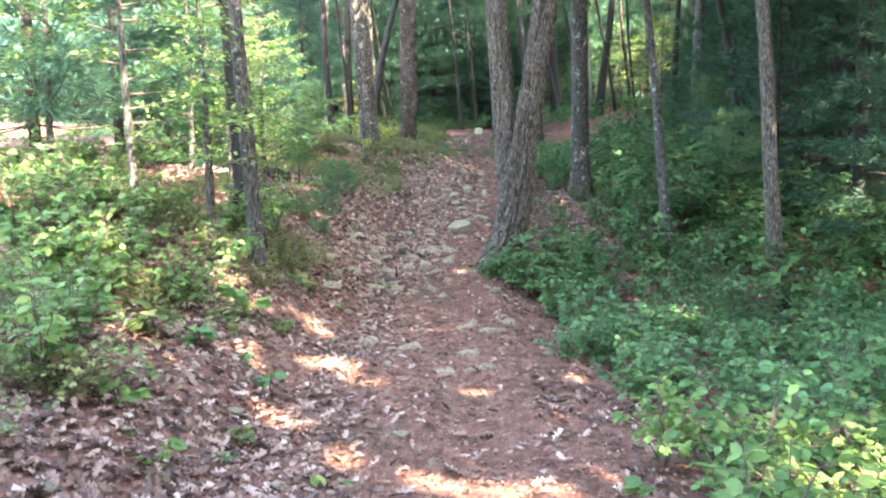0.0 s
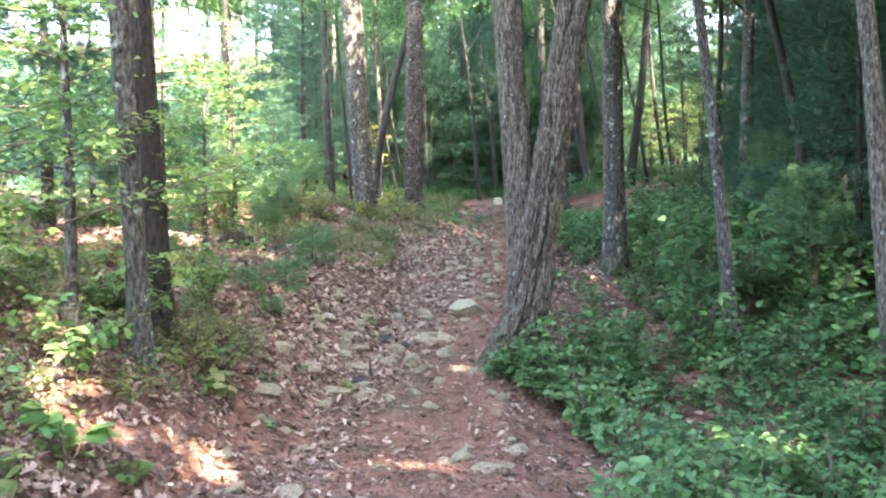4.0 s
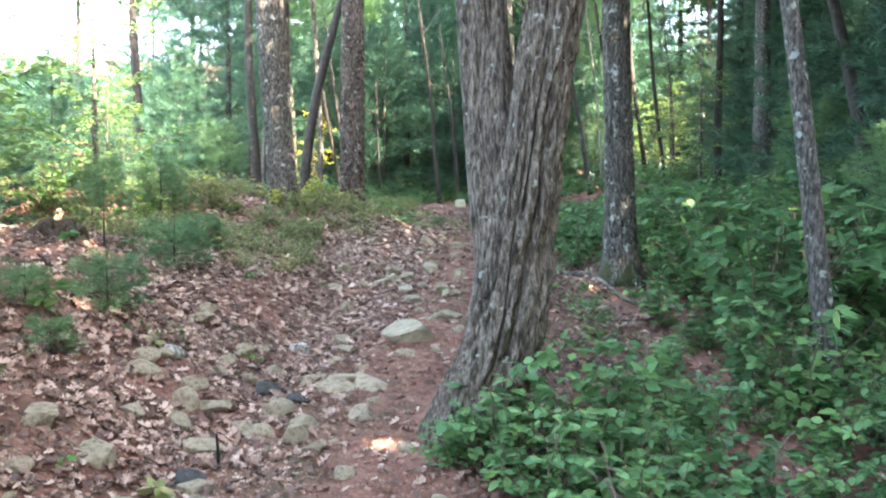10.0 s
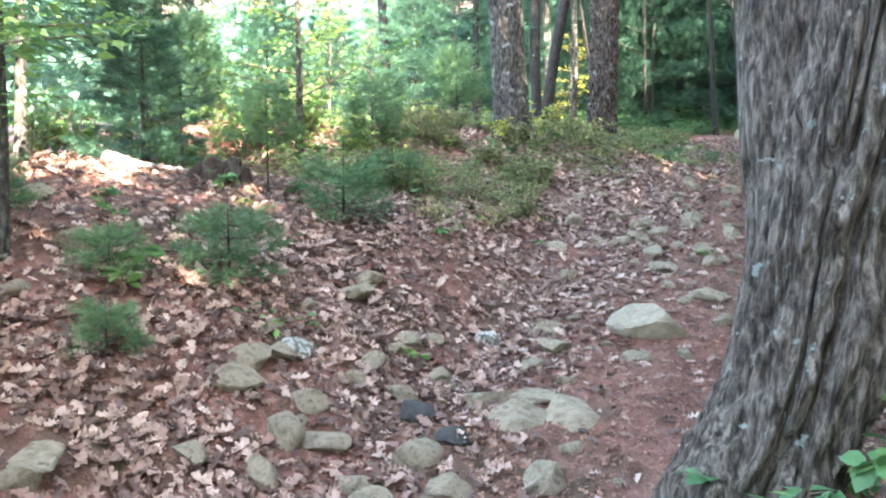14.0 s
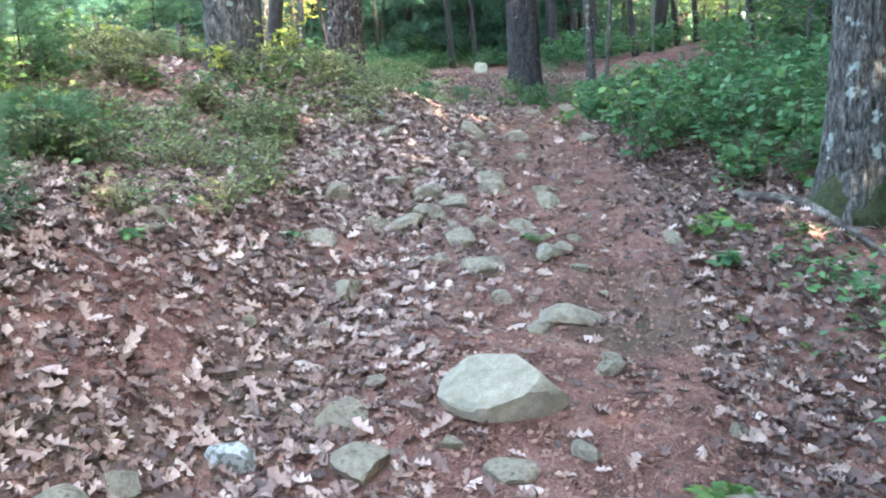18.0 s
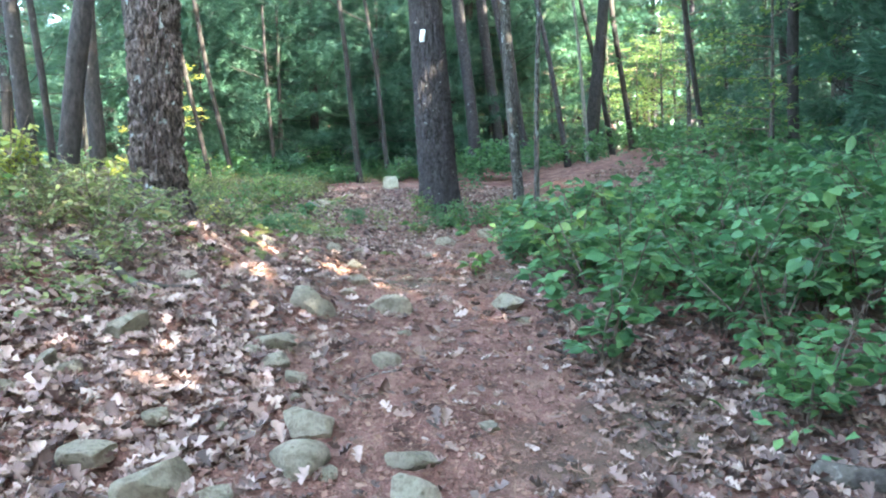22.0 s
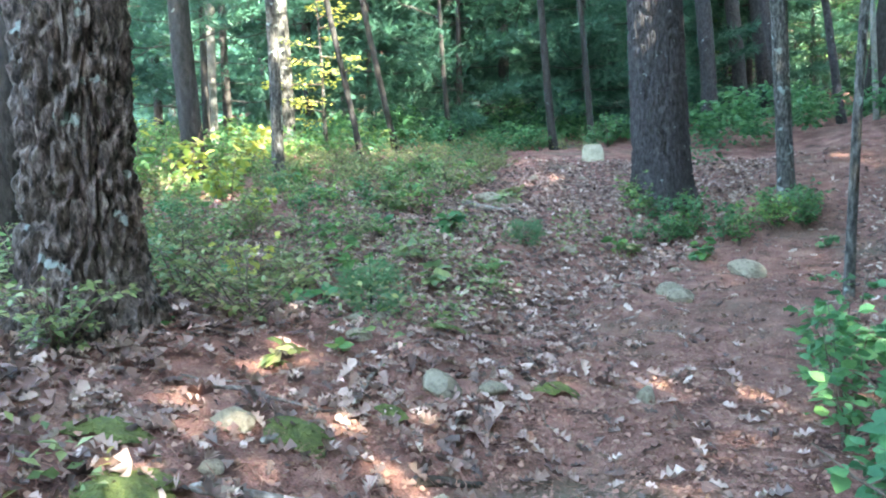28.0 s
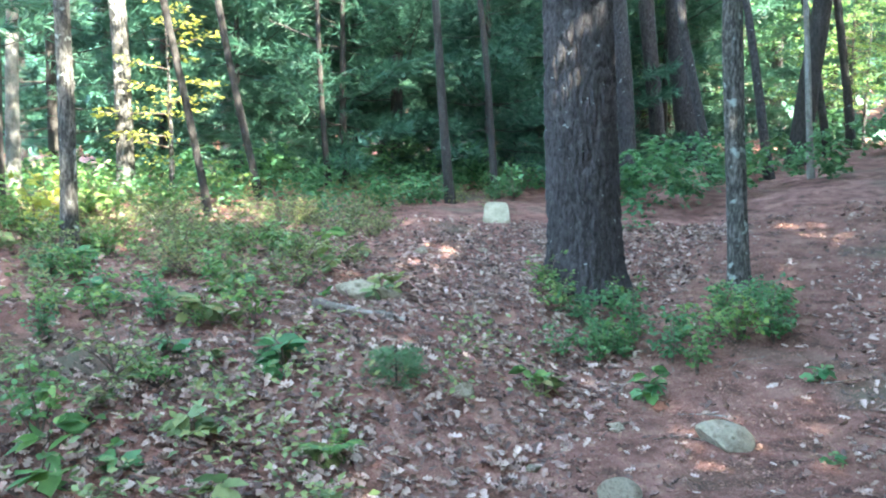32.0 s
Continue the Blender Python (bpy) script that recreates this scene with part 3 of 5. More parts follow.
# the woods around: bare-stemmed tall trees, mostly unseen, added to close the canopy
CLEARINGS = [(-9, 10, .3), (9, 44, 3), (11, 41, 2), (13, 46, 3)]
# extra trees added here so their crowns block sun and sky
SHADE = [(9.6, 31.0), (9.6, 20.8), (10.4, 24.8), (12, 28.5), (6.9, 24.5), (8.8, 27.0), (-13, 19), (-14, 39), (-12, 46), (-8, 48.5), (-4.5, 47), (-1, 49), (2.5, 49.5), (6, 48.8), (9.5, 50), (12.5, 46), (15.5, 48), (17, 42)]
q = np.random.default_rng(21)
spots, tries = [], 0
tall = None
tall_all = []
while len(spots) < 93 and tries < 6000:
    tries += 1
    x, y = q.uniform(-3, 24), q.uniform(-24, 32)
    fixed = len(spots) >= 6 and len(SHADE) > 0
    if fixed:
        x, y = SHADE.pop()
    near = abs(x - float(centre(y))) < 4.2 and -3 < y < 34
    ahead = y > 2 and abs(x) < 2.5 + .30 * y
    if not fixed and (near or (ahead and y < 34) or any((x - a) ** 2 + (y - b) ** 2 < 4.5 for a, b in spots)):
        continue
    top = 11.5
    sx, sy = x - TO_SUN.x / TO_SUN.z * top, y - TO_SUN.y / TO_SUN.z * top
    if not fixed and any((sx - cx) ** 2 + (sy - cy) ** 2 < (cr + 2.2) ** 2 for cx, cy, cr in CLEARINGS):
        continue
    spots.append((x, y))
    kind = len(spots) % 3
    if tall is None or len(spots) < 5:
        tall_now = tree("forest_tree", "tall added forest tree whose high leafy crown blocks sun and sky", x, y, q.uniform(.12, .22), (q.normal(0, .02), q.normal(0, .02)), 12, (M_DARK, M_GREY, M_PINE)[kind], limbs=3, leafy=0, seed=100 + len(spots), group="forest trees", segs=24, ridges=9, rough=.08, step=.25)
        tall = (tall or []) + [tall_now]
    else:
        tall_now = copy_thing(tall[len(spots) % 4], Matrix.Translation((x, y, gz(x, y))) @ Matrix.Rotation(q.uniform(0, 6.28), 4, "Z"))
    tall_all.append(tall_now)
for ob in tall_all:
    for k in range(2):
        spin = ob.matrix_basis.to_euler().z
        me = pruned(HIGH[k], Matrix.Translation(ob.matrix_basis.translation + Vector((0, 0, 10.6 + 1.6 * k))) @ Matrix.Rotation(spin + k * 2.0, 4, "Z"))
        top = part("crown", me, ob)
        top.location, top.rotation_euler = (0, 0, 10.6 + 1.6 * k), (0, 0, k * 2.0)


# white pines with low feathery boughs
def pine_parts(seed, h, radius, low, gap=.42, needle=.24, tufts=34, per=6, blade=WIDE_V):
    q = np.random.default_rng(seed)
    woods, pos, way = [], [], []
    z = low
    while z < h - .25:
        k = q.integers(4, 6)
        for a in q.uniform(0, 6.28) + np.arange(k) * 6.283 / k + q.normal(0, .2, k):
            ln = radius * (1 - (z / h) ** 1.4) * q.uniform(.7, 1.15) + .18
            rise = .10 + .35 * (z / h) + q.normal(0, .06)
            d = np.array([math.cos(a), math.sin(a), rise])
            s = np.linspace(0, 1, 5)
            line = np.array([0, 0, z]) + d * (s * ln)[:, None] + np.array([0, 0, -.10 * ln]) * np.sin(s * 3.14)[:, None]
            woods.append(tube(line, .008 * (1 - .8 * s) * (ln / 1.5 + .2) + .001, 3))
            n = int(ln * tufts) + 5
            t = q.uniform(.18, 1, n) ** .8
            side = q.normal(0, 1, n) * .20 * ln * (1.15 - t)
            pos.append(np.array([0, 0, z]) + d * (t * ln)[:, None] + side[:, None] * np.array([-math.sin(a), math.cos(a), 0]) + q.normal(0, .035, (n, 3)))
            way.append(d + np.sign(side)[:, None] * .7 * np.array([-math.sin(a), math.cos(a), 0]) + q.normal(0, .25, (n, 3)))
        z += gap * q.uniform(.8, 1.2)
    pos, way = np.concatenate(pos), np.concatenate(way)
    pos, way = np.repeat(pos, per, 0), np.repeat(way, per, 0)
    way = way / np.linalg.norm(way, axis=1)[:, None] + q.normal(0, .55, way.shape)
    leaf = scatter(blade, NEEDLE_T, pos, turns(way, q.uniform(0, 6.28, len(pos))), needle * q.uniform(.7, 1.2, len(pos)))
    return join(woods), leaf


def pine_thing(name, label, seed, h, radius, low, r, category="tree", material=None, **kw):
    root = new(name)
    wood, leaf = pine_parts(seed, h, radius, low, **kw)
    q = np.random.default_rng(seed)
    part("trunk", trunk_mesh("trunk", r, (q.normal(0, .012), q.normal(0, .012)), h, M_DARK, segs=14, ridges=6, rough=.06, flare=.3, step=.2, taper=.9, seed=seed), root)
    part("branchwork", mesh_of("branchwork", *wood, M_DARK), root, kind="stuff")
    part("foliage", mesh_of("foliage", *leaf, material or L_NEEDLE, False), root, "soft blue-green needles", "stuff")
    return tagged(root, label, category, "white pines")


PINES = [pine_thing("white_pine", "young white pine with feathery blue-green boughs", 31, 9.5, 2.5, 1.0, .10),
         pine_thing("white_pine", "young white pine with feathery blue-green boughs", 32, 6.5, 2.2, .4, .075, gap=.38),
         pine_thing("white_pine", "tall white pine with layered green boughs", 33, 13.0, 2.9, 2.2, .13, gap=.5)]
used = [False] * 3


def place_pine(k, x, y, turn=0.0, size=1.0):
    m = Matrix.Translation((x, y, gz(x, y) - .05)) @ Matrix.Rotation(turn, 4, "Z")
    if not used[k]:
        PINES[k].matrix_basis, ob, used[k] = m, PINES[k], True
    else:
        ob = copy_thing(PINES[k], m)
    ob.scale = (size,) * 3
    return ob


for k, x, y in ((0, -6.2, 34.5), (1, -3.9, 36.5), (2, -1.2, 38.0), (0, -2.6, 40.0), (1, .6, 37.0), (0, 1.2, 40.5)):
    place_pine(k, x, y, x * 3, 1.0)
for k, x, y in ((2, 3.0, 42.5), (2, -5, 44), (0, 8.0, 22.0), (0, 9.6, 17.0), (2, 10.5, 21.5), (1, 8.2, 25.5)):
    place_pine(k, x, y, x * 5, 1.0)
for k, x, y in ((0, 11.5, 29.0), (2, 12.5, 25), (1, 9.5, 30.5), (0, 13, 34), (2, 2.0, 46), (0, 13, 18), (2, -2.5, 46.0), (0, -.8, 42.5), (1, -6.9, 40.5)):
    place_pine(k, x, y, x * 7, 1.05)


for k, x, y in ((0, -3.4, 39.0), (2, -5.6, 37.5), (0, .2, 45.5), (1, 2.2, 38.6), (0, -8.2, 35.5), (2, 12.0, 31.5), (0, 9.6, 27.6), (1, 11.0, 23.8), (2, 8.9, 20.2), (1, -1.9, 36.0)):
    place_pine(k, x, y, x * 11, 1.0)
for k, x, y in ((1, 7.8, 14.8), (1, 6.5, 17.2)):
    place_pine(k, x, y, x * 9, .95)
for k, x, y in ((0, 4.6, 45), (2, 6.5, 51), (2, 0, 51), (0, -4, 50), (2, 14.5, 38), (0, 15, 28), (2, 14.5, 21.5), (2, -9, 46), (0, 11.6, 15.5)):
    place_pine(k, x, y, x * 13, 1.05)


for k, x, y in ((2, 4.6, 43.6), (2, 7.4, 46.2), (2, 2.4, 44.4), (1, 4.5, 40.6), (1, 7.0, 43.5), (2, 9.5, 49), (1, 10.8, 36.4), (1, 12.2, 39.8), (2, 16, 44), (1, -12.5, 41), (2, -14, 47), (1, 1.0, 48), (2, -7, 51)):
    place_pine(k, x, y, x * 17, 1.1)


# young broad-leaved trees with layered leaves
def young_tree(seed, h, radius, low, material, leaves=70, size=.085):
    root = new("young_tree")
    q = np.random.default_rng(seed)
    lean = (q.normal(0, .04), q.normal(0, .04))
    part("trunk", trunk_mesh("trunk", .028 + .006 * h, lean, h, M_GREY, segs=10, flare=.2, step=.25, taper=.85, bend=(.05, .04), seed=seed), root)
    wood, pos, way = [], [], []
    for z in np.arange(low, h, .16):
        a = q.uniform(0, 6.28)
        ln = radius * (1 - .6 * (z - low) / (h - low)) * q.uniform(.5, 1.1)
        d = np.array([math.cos(a), math.sin(a), q.uniform(-.05, .35)])
        s = np.linspace(0, 1, 4)
        wood.append(tube(np.array([lean[0] * z, lean[1] * z, z]) + d * (s * ln)[:, None], .011 * (1 - .85 * s) + .0015, 4))
        n = int(leaves * ln)
        t = q.uniform(.2, 1.05, n)
        off = q.normal(0, 1, n) * .26 * ln * (1.2 - t)
        sd = np.array([-math.sin(a), math.cos(a), 0])
        pos.append(np.array([lean[0] * z, lean[1] * z, z]) + d * (t * ln)[:, None] + off[:, None] * sd + q.normal(0, .04, (n, 3)))
        way.append(d + np.sign(off)[:, None] * sd * .8 + q.normal(0, .4, (n, 3)) + [0, 0, -.25])
    pos, way = np.concatenate(pos), np.concatenate(way)
    part("branchwork", mesh_of("branchwork", *join(wood), M_TWIG), root, kind="stuff")
    part("foliage", mesh_of("foliage", *scatter(SMALL_V, SMALL_T, pos, turns(way, q.normal(0, .5, len(pos))), size * q.uniform(.7, 1.35, len(pos))), material, False), root, kind="stuff")
    return root


YOUNG = [tagged(young_tree(61, 4.2, 1.5, .9, L_BRIGHT), "young broad-leaved tree with sunlit green leaves", "tree", "young trees"),
         tagged(young_tree(62, 6.0, 1.9, 1.4, L_CROWN), "young broad-leaved tree with green leaves", "tree", "young trees"),
         tagged(young_tree(63, 3.0, 1.2, .6, L_YELLOW, 60), "young maple with yellowing leaves", "tree", "young trees")]
yused = [False] * 3


def place_young(k, x, y, turn=0.0, size=1.0):
    m = Matrix.Translation((x, y, gz(x, y) - .03)) @ Matrix.Rotation(turn, 4, "Z")
    if not yused[k]:
        YOUNG[k].matrix_basis, ob, yused[k] = m, YOUNG[k], True
    else:
        ob = copy_thing(YOUNG[k], m)
    # the trees under the open sky are smaller
    ob.scale = (.55,) * 3 if x < -5 and 18 < y < 32 else (size,) * 3
    return ob


for k, x, y in ((0, -3.7, 9.2), (0, -3.5, 12.6), (0, -5.0, 14.8), (0, -5.6, 11.0), (0, -4.6, 18.6), (0, -5.6, 21.5), (0, -7.6, 21), (0, -8.0, 24.5), (0, -6.4, 25.0), (0, -9.6, 28), (0, -7.0, 28.6), (0, -8.6, 31.2), (0, -10, 33.5), (1, -12.5, 36), (0, -11.5, 30), (0, -7.4, 27), (0, -6.4, 8.0)):
    place_young(k, x, y, x * 2)
for k, x, y in ((2, -3.9, 33.4), (2, -5.6, 29.8), (1, -7.5, 33), (0, -6.6, 31.0), (1, 3.4, 46), (0, 7.0, 44), (0, 9.0, 42), (1, 8.5, 47), (0, 6.0, 46.5), (0, 10.6, 44.6), (1, 11.5, 48), (0, 5.2, 43.5), (0, 8.2, 50), (1, 12.8, 42)):
    place_young(k, x, y, x * 3)
for k, x, y in ((1, 6.2, 41.5), (0, 7.8, 41.0), (1, 9.6, 46), (0, 4.2, 41.8), (1, 7.2, 47.5), (0, 10.2, 41.2), (1, 12.2, 45), (0, 6.6, 49), (1, 3.0, 48.5), (0, 9.2, 39.6), (1, 14, 48), (0, -2, 41.5)):
    place_young(k, x, y, x * 6)
for k, x, y in ((1, 7.6, 33.5), (1, -3.4, 43), (1, .5, 44.5), (1, -8.5, 43), (1, 10.5, 38), (0, 11.6, 40), (1, 5, 50), (1, -1, 50)):
    place_young(k, x, y, x * 4)

for x, y, size in ((8.2, 46.5, 1.9), (10.8, 48.5, 2.0), (6.0, 48.0, 1.9)):
    place_young(1, x, y, x * 3, size)
for x, y, size in ((-2.95, 9.2, .95), (-2.75, 10.75, .6), (-3.25, 13.0, .72)):
    place_young(0, x, y, x * 3, size)
for k, x, y in ((0, 9.6, 11.6), (0, 7.6, 10.8), (0, 6.6, 28.0)):
    place_young(k, x, y, x * 5)

for k, x, y in ((2, 4.4, 47.5), (2, 6.0, 44.8), (2, 8.4, 45.0), (2, 12.5, 50), (2, 3.4, 40.6)):
    place_pine(k, x, y, x * 19, 1.3)
# low pines under the open sky beyond the bank
for k, x, y, size in ((1, -7.4, 30.4, .7), (0, -8.6, 27.0, .36), (1, -10.2, 31.0, .6), (1, -7.2, 22.6, .42), (0, -10.0, 24.0, .36), (1, -6.6, 18.4, .36), (0, -7.6, 19.2, .7), (0, -6.5, 15.5, .95), (0, -6.3, 12.0, 1.0), (1, -5.3, 24.6, .55), (1, -5.8, 20.0, .36), (2, -5.6, 29.5, .8), (0, -12.5, 27.5, .5), (1, -5.2, 16.6, .36)):
    place_pine(k, x, y, x * 23, size)

for k, x, y in ((2, 1.5, 53), (2, 4.5, 55), (2, 7.5, 54), (2, 10.5, 55), (2, 13.5, 54), (2, 16.5, 50)):
    place_pine(k, x, y, x * 29, 1.5)

# far woods
q = np.random.default_rng(77)
n = 150000
a, rad = q.uniform(0, 6.283, n), q.uniform(47, 80, n)
fx, fy = rad * np.cos(a), 14 + rad * np.sin(a)
pos = np.stack([fx, fy, height(fx, fy, False) + (6 + 9 * vnoise(a * 6 + 2, 0 * a)) * np.where((a > 1.86) & (a < 2.32), .42, np.where((a > .75) & (a < 1.35), .75, 1.0)) * q.random(n) ** 1.2], 1)
far_v = np.array([[-.5, 0, 0], [0, -.2, .25], [.5, .1, 0], [.1, .6, -.15]])
woods = new("far_woods", mesh_of("far_woods", *scatter(far_v, np.array([[0, 1, 2], [0, 2, 3]]), pos, turns(unit(n, q), q.uniform(0, 6, n)), q.uniform(.35, 1.1, n)), L_NEEDLE, False))
tagged(woods, "distant green forest foliage", "woods", kind="stuff")

# ---- stones ----
def stone_mesh(seed, material, flat=.5, cuts=4, block=False):
    q = np.random.default_rng(seed)
    bm = bmesh.new()
    bmesh.ops.create_icosphere(bm, subdivisions=cuts, radius=.5)
    planes = unit(11, q)
    lim = q.uniform(.24, .42, 11)
    if block:
        planes = np.array([[1, .1, .1], [-1, .15, .2], [.1, 1, .1], [0, -1, .1], [.1, 0, 1], [-.5, .1, .9], [.1, .1, -1]], float)
        planes /= np.linalg.norm(planes, axis=1)[:, None]
        lim = np.array([.36, .36, .3, .3, .36, .42, .36])
    for v in bm.verts:
        p = np.array(v.co)
        for d, m in zip(planes, lim):
            e = p @ d
            if e > m:
                p = p - d * (e - m) * .98
        p = p + .014 * np.array(noise.noise_vector(Vector(p * 5 + seed))) + .012 * np.array(noise.noise_vector(Vector(p * 14 + seed)))
        v.co = (p[0], p[1] * .85, p[2] * flat)
    me = bpy.data.meshes.new("stone")
    bm.to_mesh(me)
    bm.free()
    me.polygons.foreach_set("use_smooth", np.ones(len(me.polygons), bool))
    me.set_sharp_from_angle(angle=radians(24))
    me.materials.append(material)
    return me


FLAT = [stone_mesh(250 + i, M_STONE, .36) for i in range(4)]
STONES = [stone_mesh(200 + i, M_STONE, .50 + .07 * (i % 5)) for i in range(14)]
SPECIAL = {"d": stone_mesh(230, M_DSTONE, .42), "w": stone_mesh(231, M_WHITE, .65), "W": stone_mesh(232, M_CREAM, .95, 4, True), "B": stone_mesh(233, M_DOME, .52, 4)}
WORDS = {"": "grey lichen-mottled stone half sunk in the trail", "d": "dark stone in the trail", "w": "white-faced stone among brown leaves", "W": "pale cream block of stone beside the pine", "B": "low domed grey boulder at the edge of the trail"}
count = 0
LYING = []


def stone(x, y, width, kind=""):
    global count
    count += 1
    LYING.append((x, y, width))
    me = SPECIAL[kind] if kind else FLAT[count % 4] if width > .28 else STONES[count % 14]
    ob = new("boulder" if kind == "B" else "stone", me)
    s = width * (1.14 if kind else 1.2)
    q = np.random.default_rng(count)
    ob.scale = (s, s * q.uniform(.75, 1.0), s * (q.uniform(.7, 1.0) if kind == "" else 1.05))
    sink = {"W": .30, "B": .10, "d": .04, "w": .10}.get(kind, -.01 if width > .34 else .02 if width > .28 else .07)
    ob.location = (x, y, gz(x, y) + s * sink * .8)
    ob.rotation_euler = (q.normal(0, .17), q.normal(0, .17), q.uniform(-.5, .5) if kind in ("B", "W") else q.uniform(0, 6.28))
    return tagged(ob, WORDS[kind], "stone", "stones of the trail")


stone(-1.17, 12.04, 0.23, 'd')
stone(-1.78, 13.48, 0.23)
stone(-1.86, 14.51, 0.26)
stone(-0.50, 12.50, 0.15)
stone(-1.18, 12.43, 0.27)
stone(-0.26, 13.82, 0.41)
stone(-0.28, 13.15, 0.23)
stone(-2.18, 11.73, 0.17)
stone(-3.09, 13.43, 0.25)
stone(-3.98, 14.04, 0.24)
stone(-1.04, 13.56, 0.26, 'd')
stone(-1.76, 13.60, 0.21, 'w')
stone(-1.50, 13.24, 0.19)
stone(-1.17, 13.71, 0.21)
stone(-1.11, 14.17, 0.18)
stone(-1.03, 14.86, 0.21, 'w')
stone(-0.65, 14.50, 0.16)
stone(-0.05, 14.78, 0.17)
stone(0.23, 14.90, 0.15)
stone(0.72, 14.62, 0.20)
stone(-0.77, 13.71, 0.13)
stone(-1.81, 16.42, 0.16)
stone(-1.60, 3.83, 0.11)
stone(-1.07, 4.10, 0.13)
stone(-1.95, 3.40, 0.15)
stone(-1.44, 8.58, 0.15)
stone(-1.06, 8.48, 0.21)
stone(-0.63, 8.29, 0.21)
stone(-0.05, 8.10, 0.29)
stone(-0.26, 7.15, 0.30)
stone(-0.57, 9.43, 0.17)
stone(0.04, 9.98, 0.21)
stone(-1.45, 8.41, 0.17)
stone(0.11, 7.28, 0.19)
stone(-0.02, 7.07, 0.13)
stone(0.24, 9.52, 0.32)
stone(0.51, 10.14, 0.17)
stone(-1.85, 10.66, 0.34)
stone(-0.09, 9.73, 0.16)
stone(0.48, 10.56, 0.13)
stone(0.55, 10.33, 0.14)
stone(1.18, 12.01, 0.18)
stone(-0.32, 11.31, 0.21)
stone(-1.29, 9.89, 0.16)
stone(-0.76, 13.33, 0.22, 'd')
stone(2.96, 13.84, 0.46)
stone(2.18, 11.72, 0.44)
stone(-1.04, 11.65, 0.22)
stone(-1.81, 13.07, 0.27)
stone(-0.03, 15.25, 0.50, 'B')
stone(-1.00, 17.76, 0.22)
stone(-0.27, 16.71, 0.13)
stone(2.09, 16.56, 0.24)
stone(-0.84, 18.80, 0.12)
stone(0.46, 20.30, 0.24)
stone(-0.41, 19.82, 0.10)
stone(-0.58, 19.79, 0.17)
stone(0.21, 21.78, 0.17)
stone(0.26, 21.03, 0.16)
stone(0.61, 21.34, 0.09)
stone(0.74, 21.29, 0.11)
stone(-0.53, 23.41, 0.14)
stone(-0.44, 23.54, 0.11)
stone(1.28, 25.35, 0.20)
stone(0.88, 23.07, 0.12)
stone(0.70, 32.12, 0.35, 'W')
stone(0.55, 30.34, 0.12)
stone(-0.05, 29.94, 0.17)
stone(1.87, 26.27, 0.27)
stone(1.34, 26.51, 0.13)
stone(0.48, 26.67, 0.20)
stone(0.85, 25.94, 0.11)
stone(6.07, 35.08, 0.39)
stone(-1.35, 11.59, 0.35)
stone(-2.02, 12.04, 0.30)
stone(-1.83, 11.44, 0.17)
stone(-1.66, 11.97, 0.26)
stone(-1.48, 12.95, 0.23)
stone(-0.91, 12.71, 0.20)
stone(-0.62, 12.93, 0.26)
stone(-0.30, 12.20, 0.17)
stone(-0.50, 11.64, 0.20)
stone(-0.50, 13.98, 0.38)
stone(-0.75, 11.54, 0.14)
stone(0.40, 11.67, 0.19)
stone(-1.67, 12.51, 0.20)
stone(-1.08, 11.90, 0.22)
stone(-1.35, 11.09, 0.17)
stone(-2.93, 13.30, 0.19)
stone(-2.95, 12.82, 0.17)
stone(-1.41, 12.67, 0.23)
stone(-1.96, 11.91, 0.19)
stone(-0.86, 13.10, 0.23)
stone(-1.96, 13.65, 0.17)
stone(-1.43, 14.40, 0.19)
stone(-1.43, 13.64, 0.19)
stone(-1.87, 13.28, 0.24)
stone(-0.03, 16.61, 0.25)
stone(0.34, 16.77, 0.21)
stone(-1.86, 14.76, 0.23)
stone(-0.62, 18.28, 0.21)
stone(-0.36, 18.13, 0.28)
stone(-0.19, 17.95, 0.27)
stone(-0.35, 17.69, 0.20)
stone(0.01, 17.59, 0.14)
stone(0.24, 17.49, 0.19)
stone(0.09, 18.26, 0.21)
stone(0.50, 18.01, 0.23)
stone(-0.70, 17.43, 0.19)
stone(1.16, 17.16, 0.18)
stone(-0.22, 18.55, 0.11)
stone(-0.10, 19.32, 0.20)
stone(0.30, 17.15, 0.17)
stone(1.21, 20.47, 0.28)
stone(0.49, 18.24, 0.16)
stone(-1.08, 18.58, 0.18)
stone(-0.74, 19.13, 0.23)
stone(0.54, 17.12, 0.12)
stone(0.03, 22.77, 0.21)
stone(-0.43, 23.14, 0.13)
stone(1.22, 25.59, 0.19)
stone(-0.49, 21.89, 0.17)
stone(0.23, 22.84, 0.14)
stone(-0.30, 28.21, 0.50)
stone(-0.64, 22.71, 0.08)
stone(-1.39, 14.24, 0.18)
stone(-1.30, 14.57, 0.18)
stone(-1.43, 13.89, 0.23)
stone(-0.57, 14.81, 0.27)
stone(-0.15, 17.13, 0.26)
stone(-1.74, 16.23, 0.13)

q = np.random.default_rng(5)
for i in range(110):
    y = q.uniform(4, 22) if i % 3 else q.uniform(9.5, 19)
    x = float(centre(y)) + q.normal(-.55, .75)
    stone(x, y, q.uniform(.045, .15))
for i in range(20):
    y = q.uniform(12.5, 20)
    stone(float(centre(y)) + q.normal(-.5, .55), y, q.uniform(.12, .36))


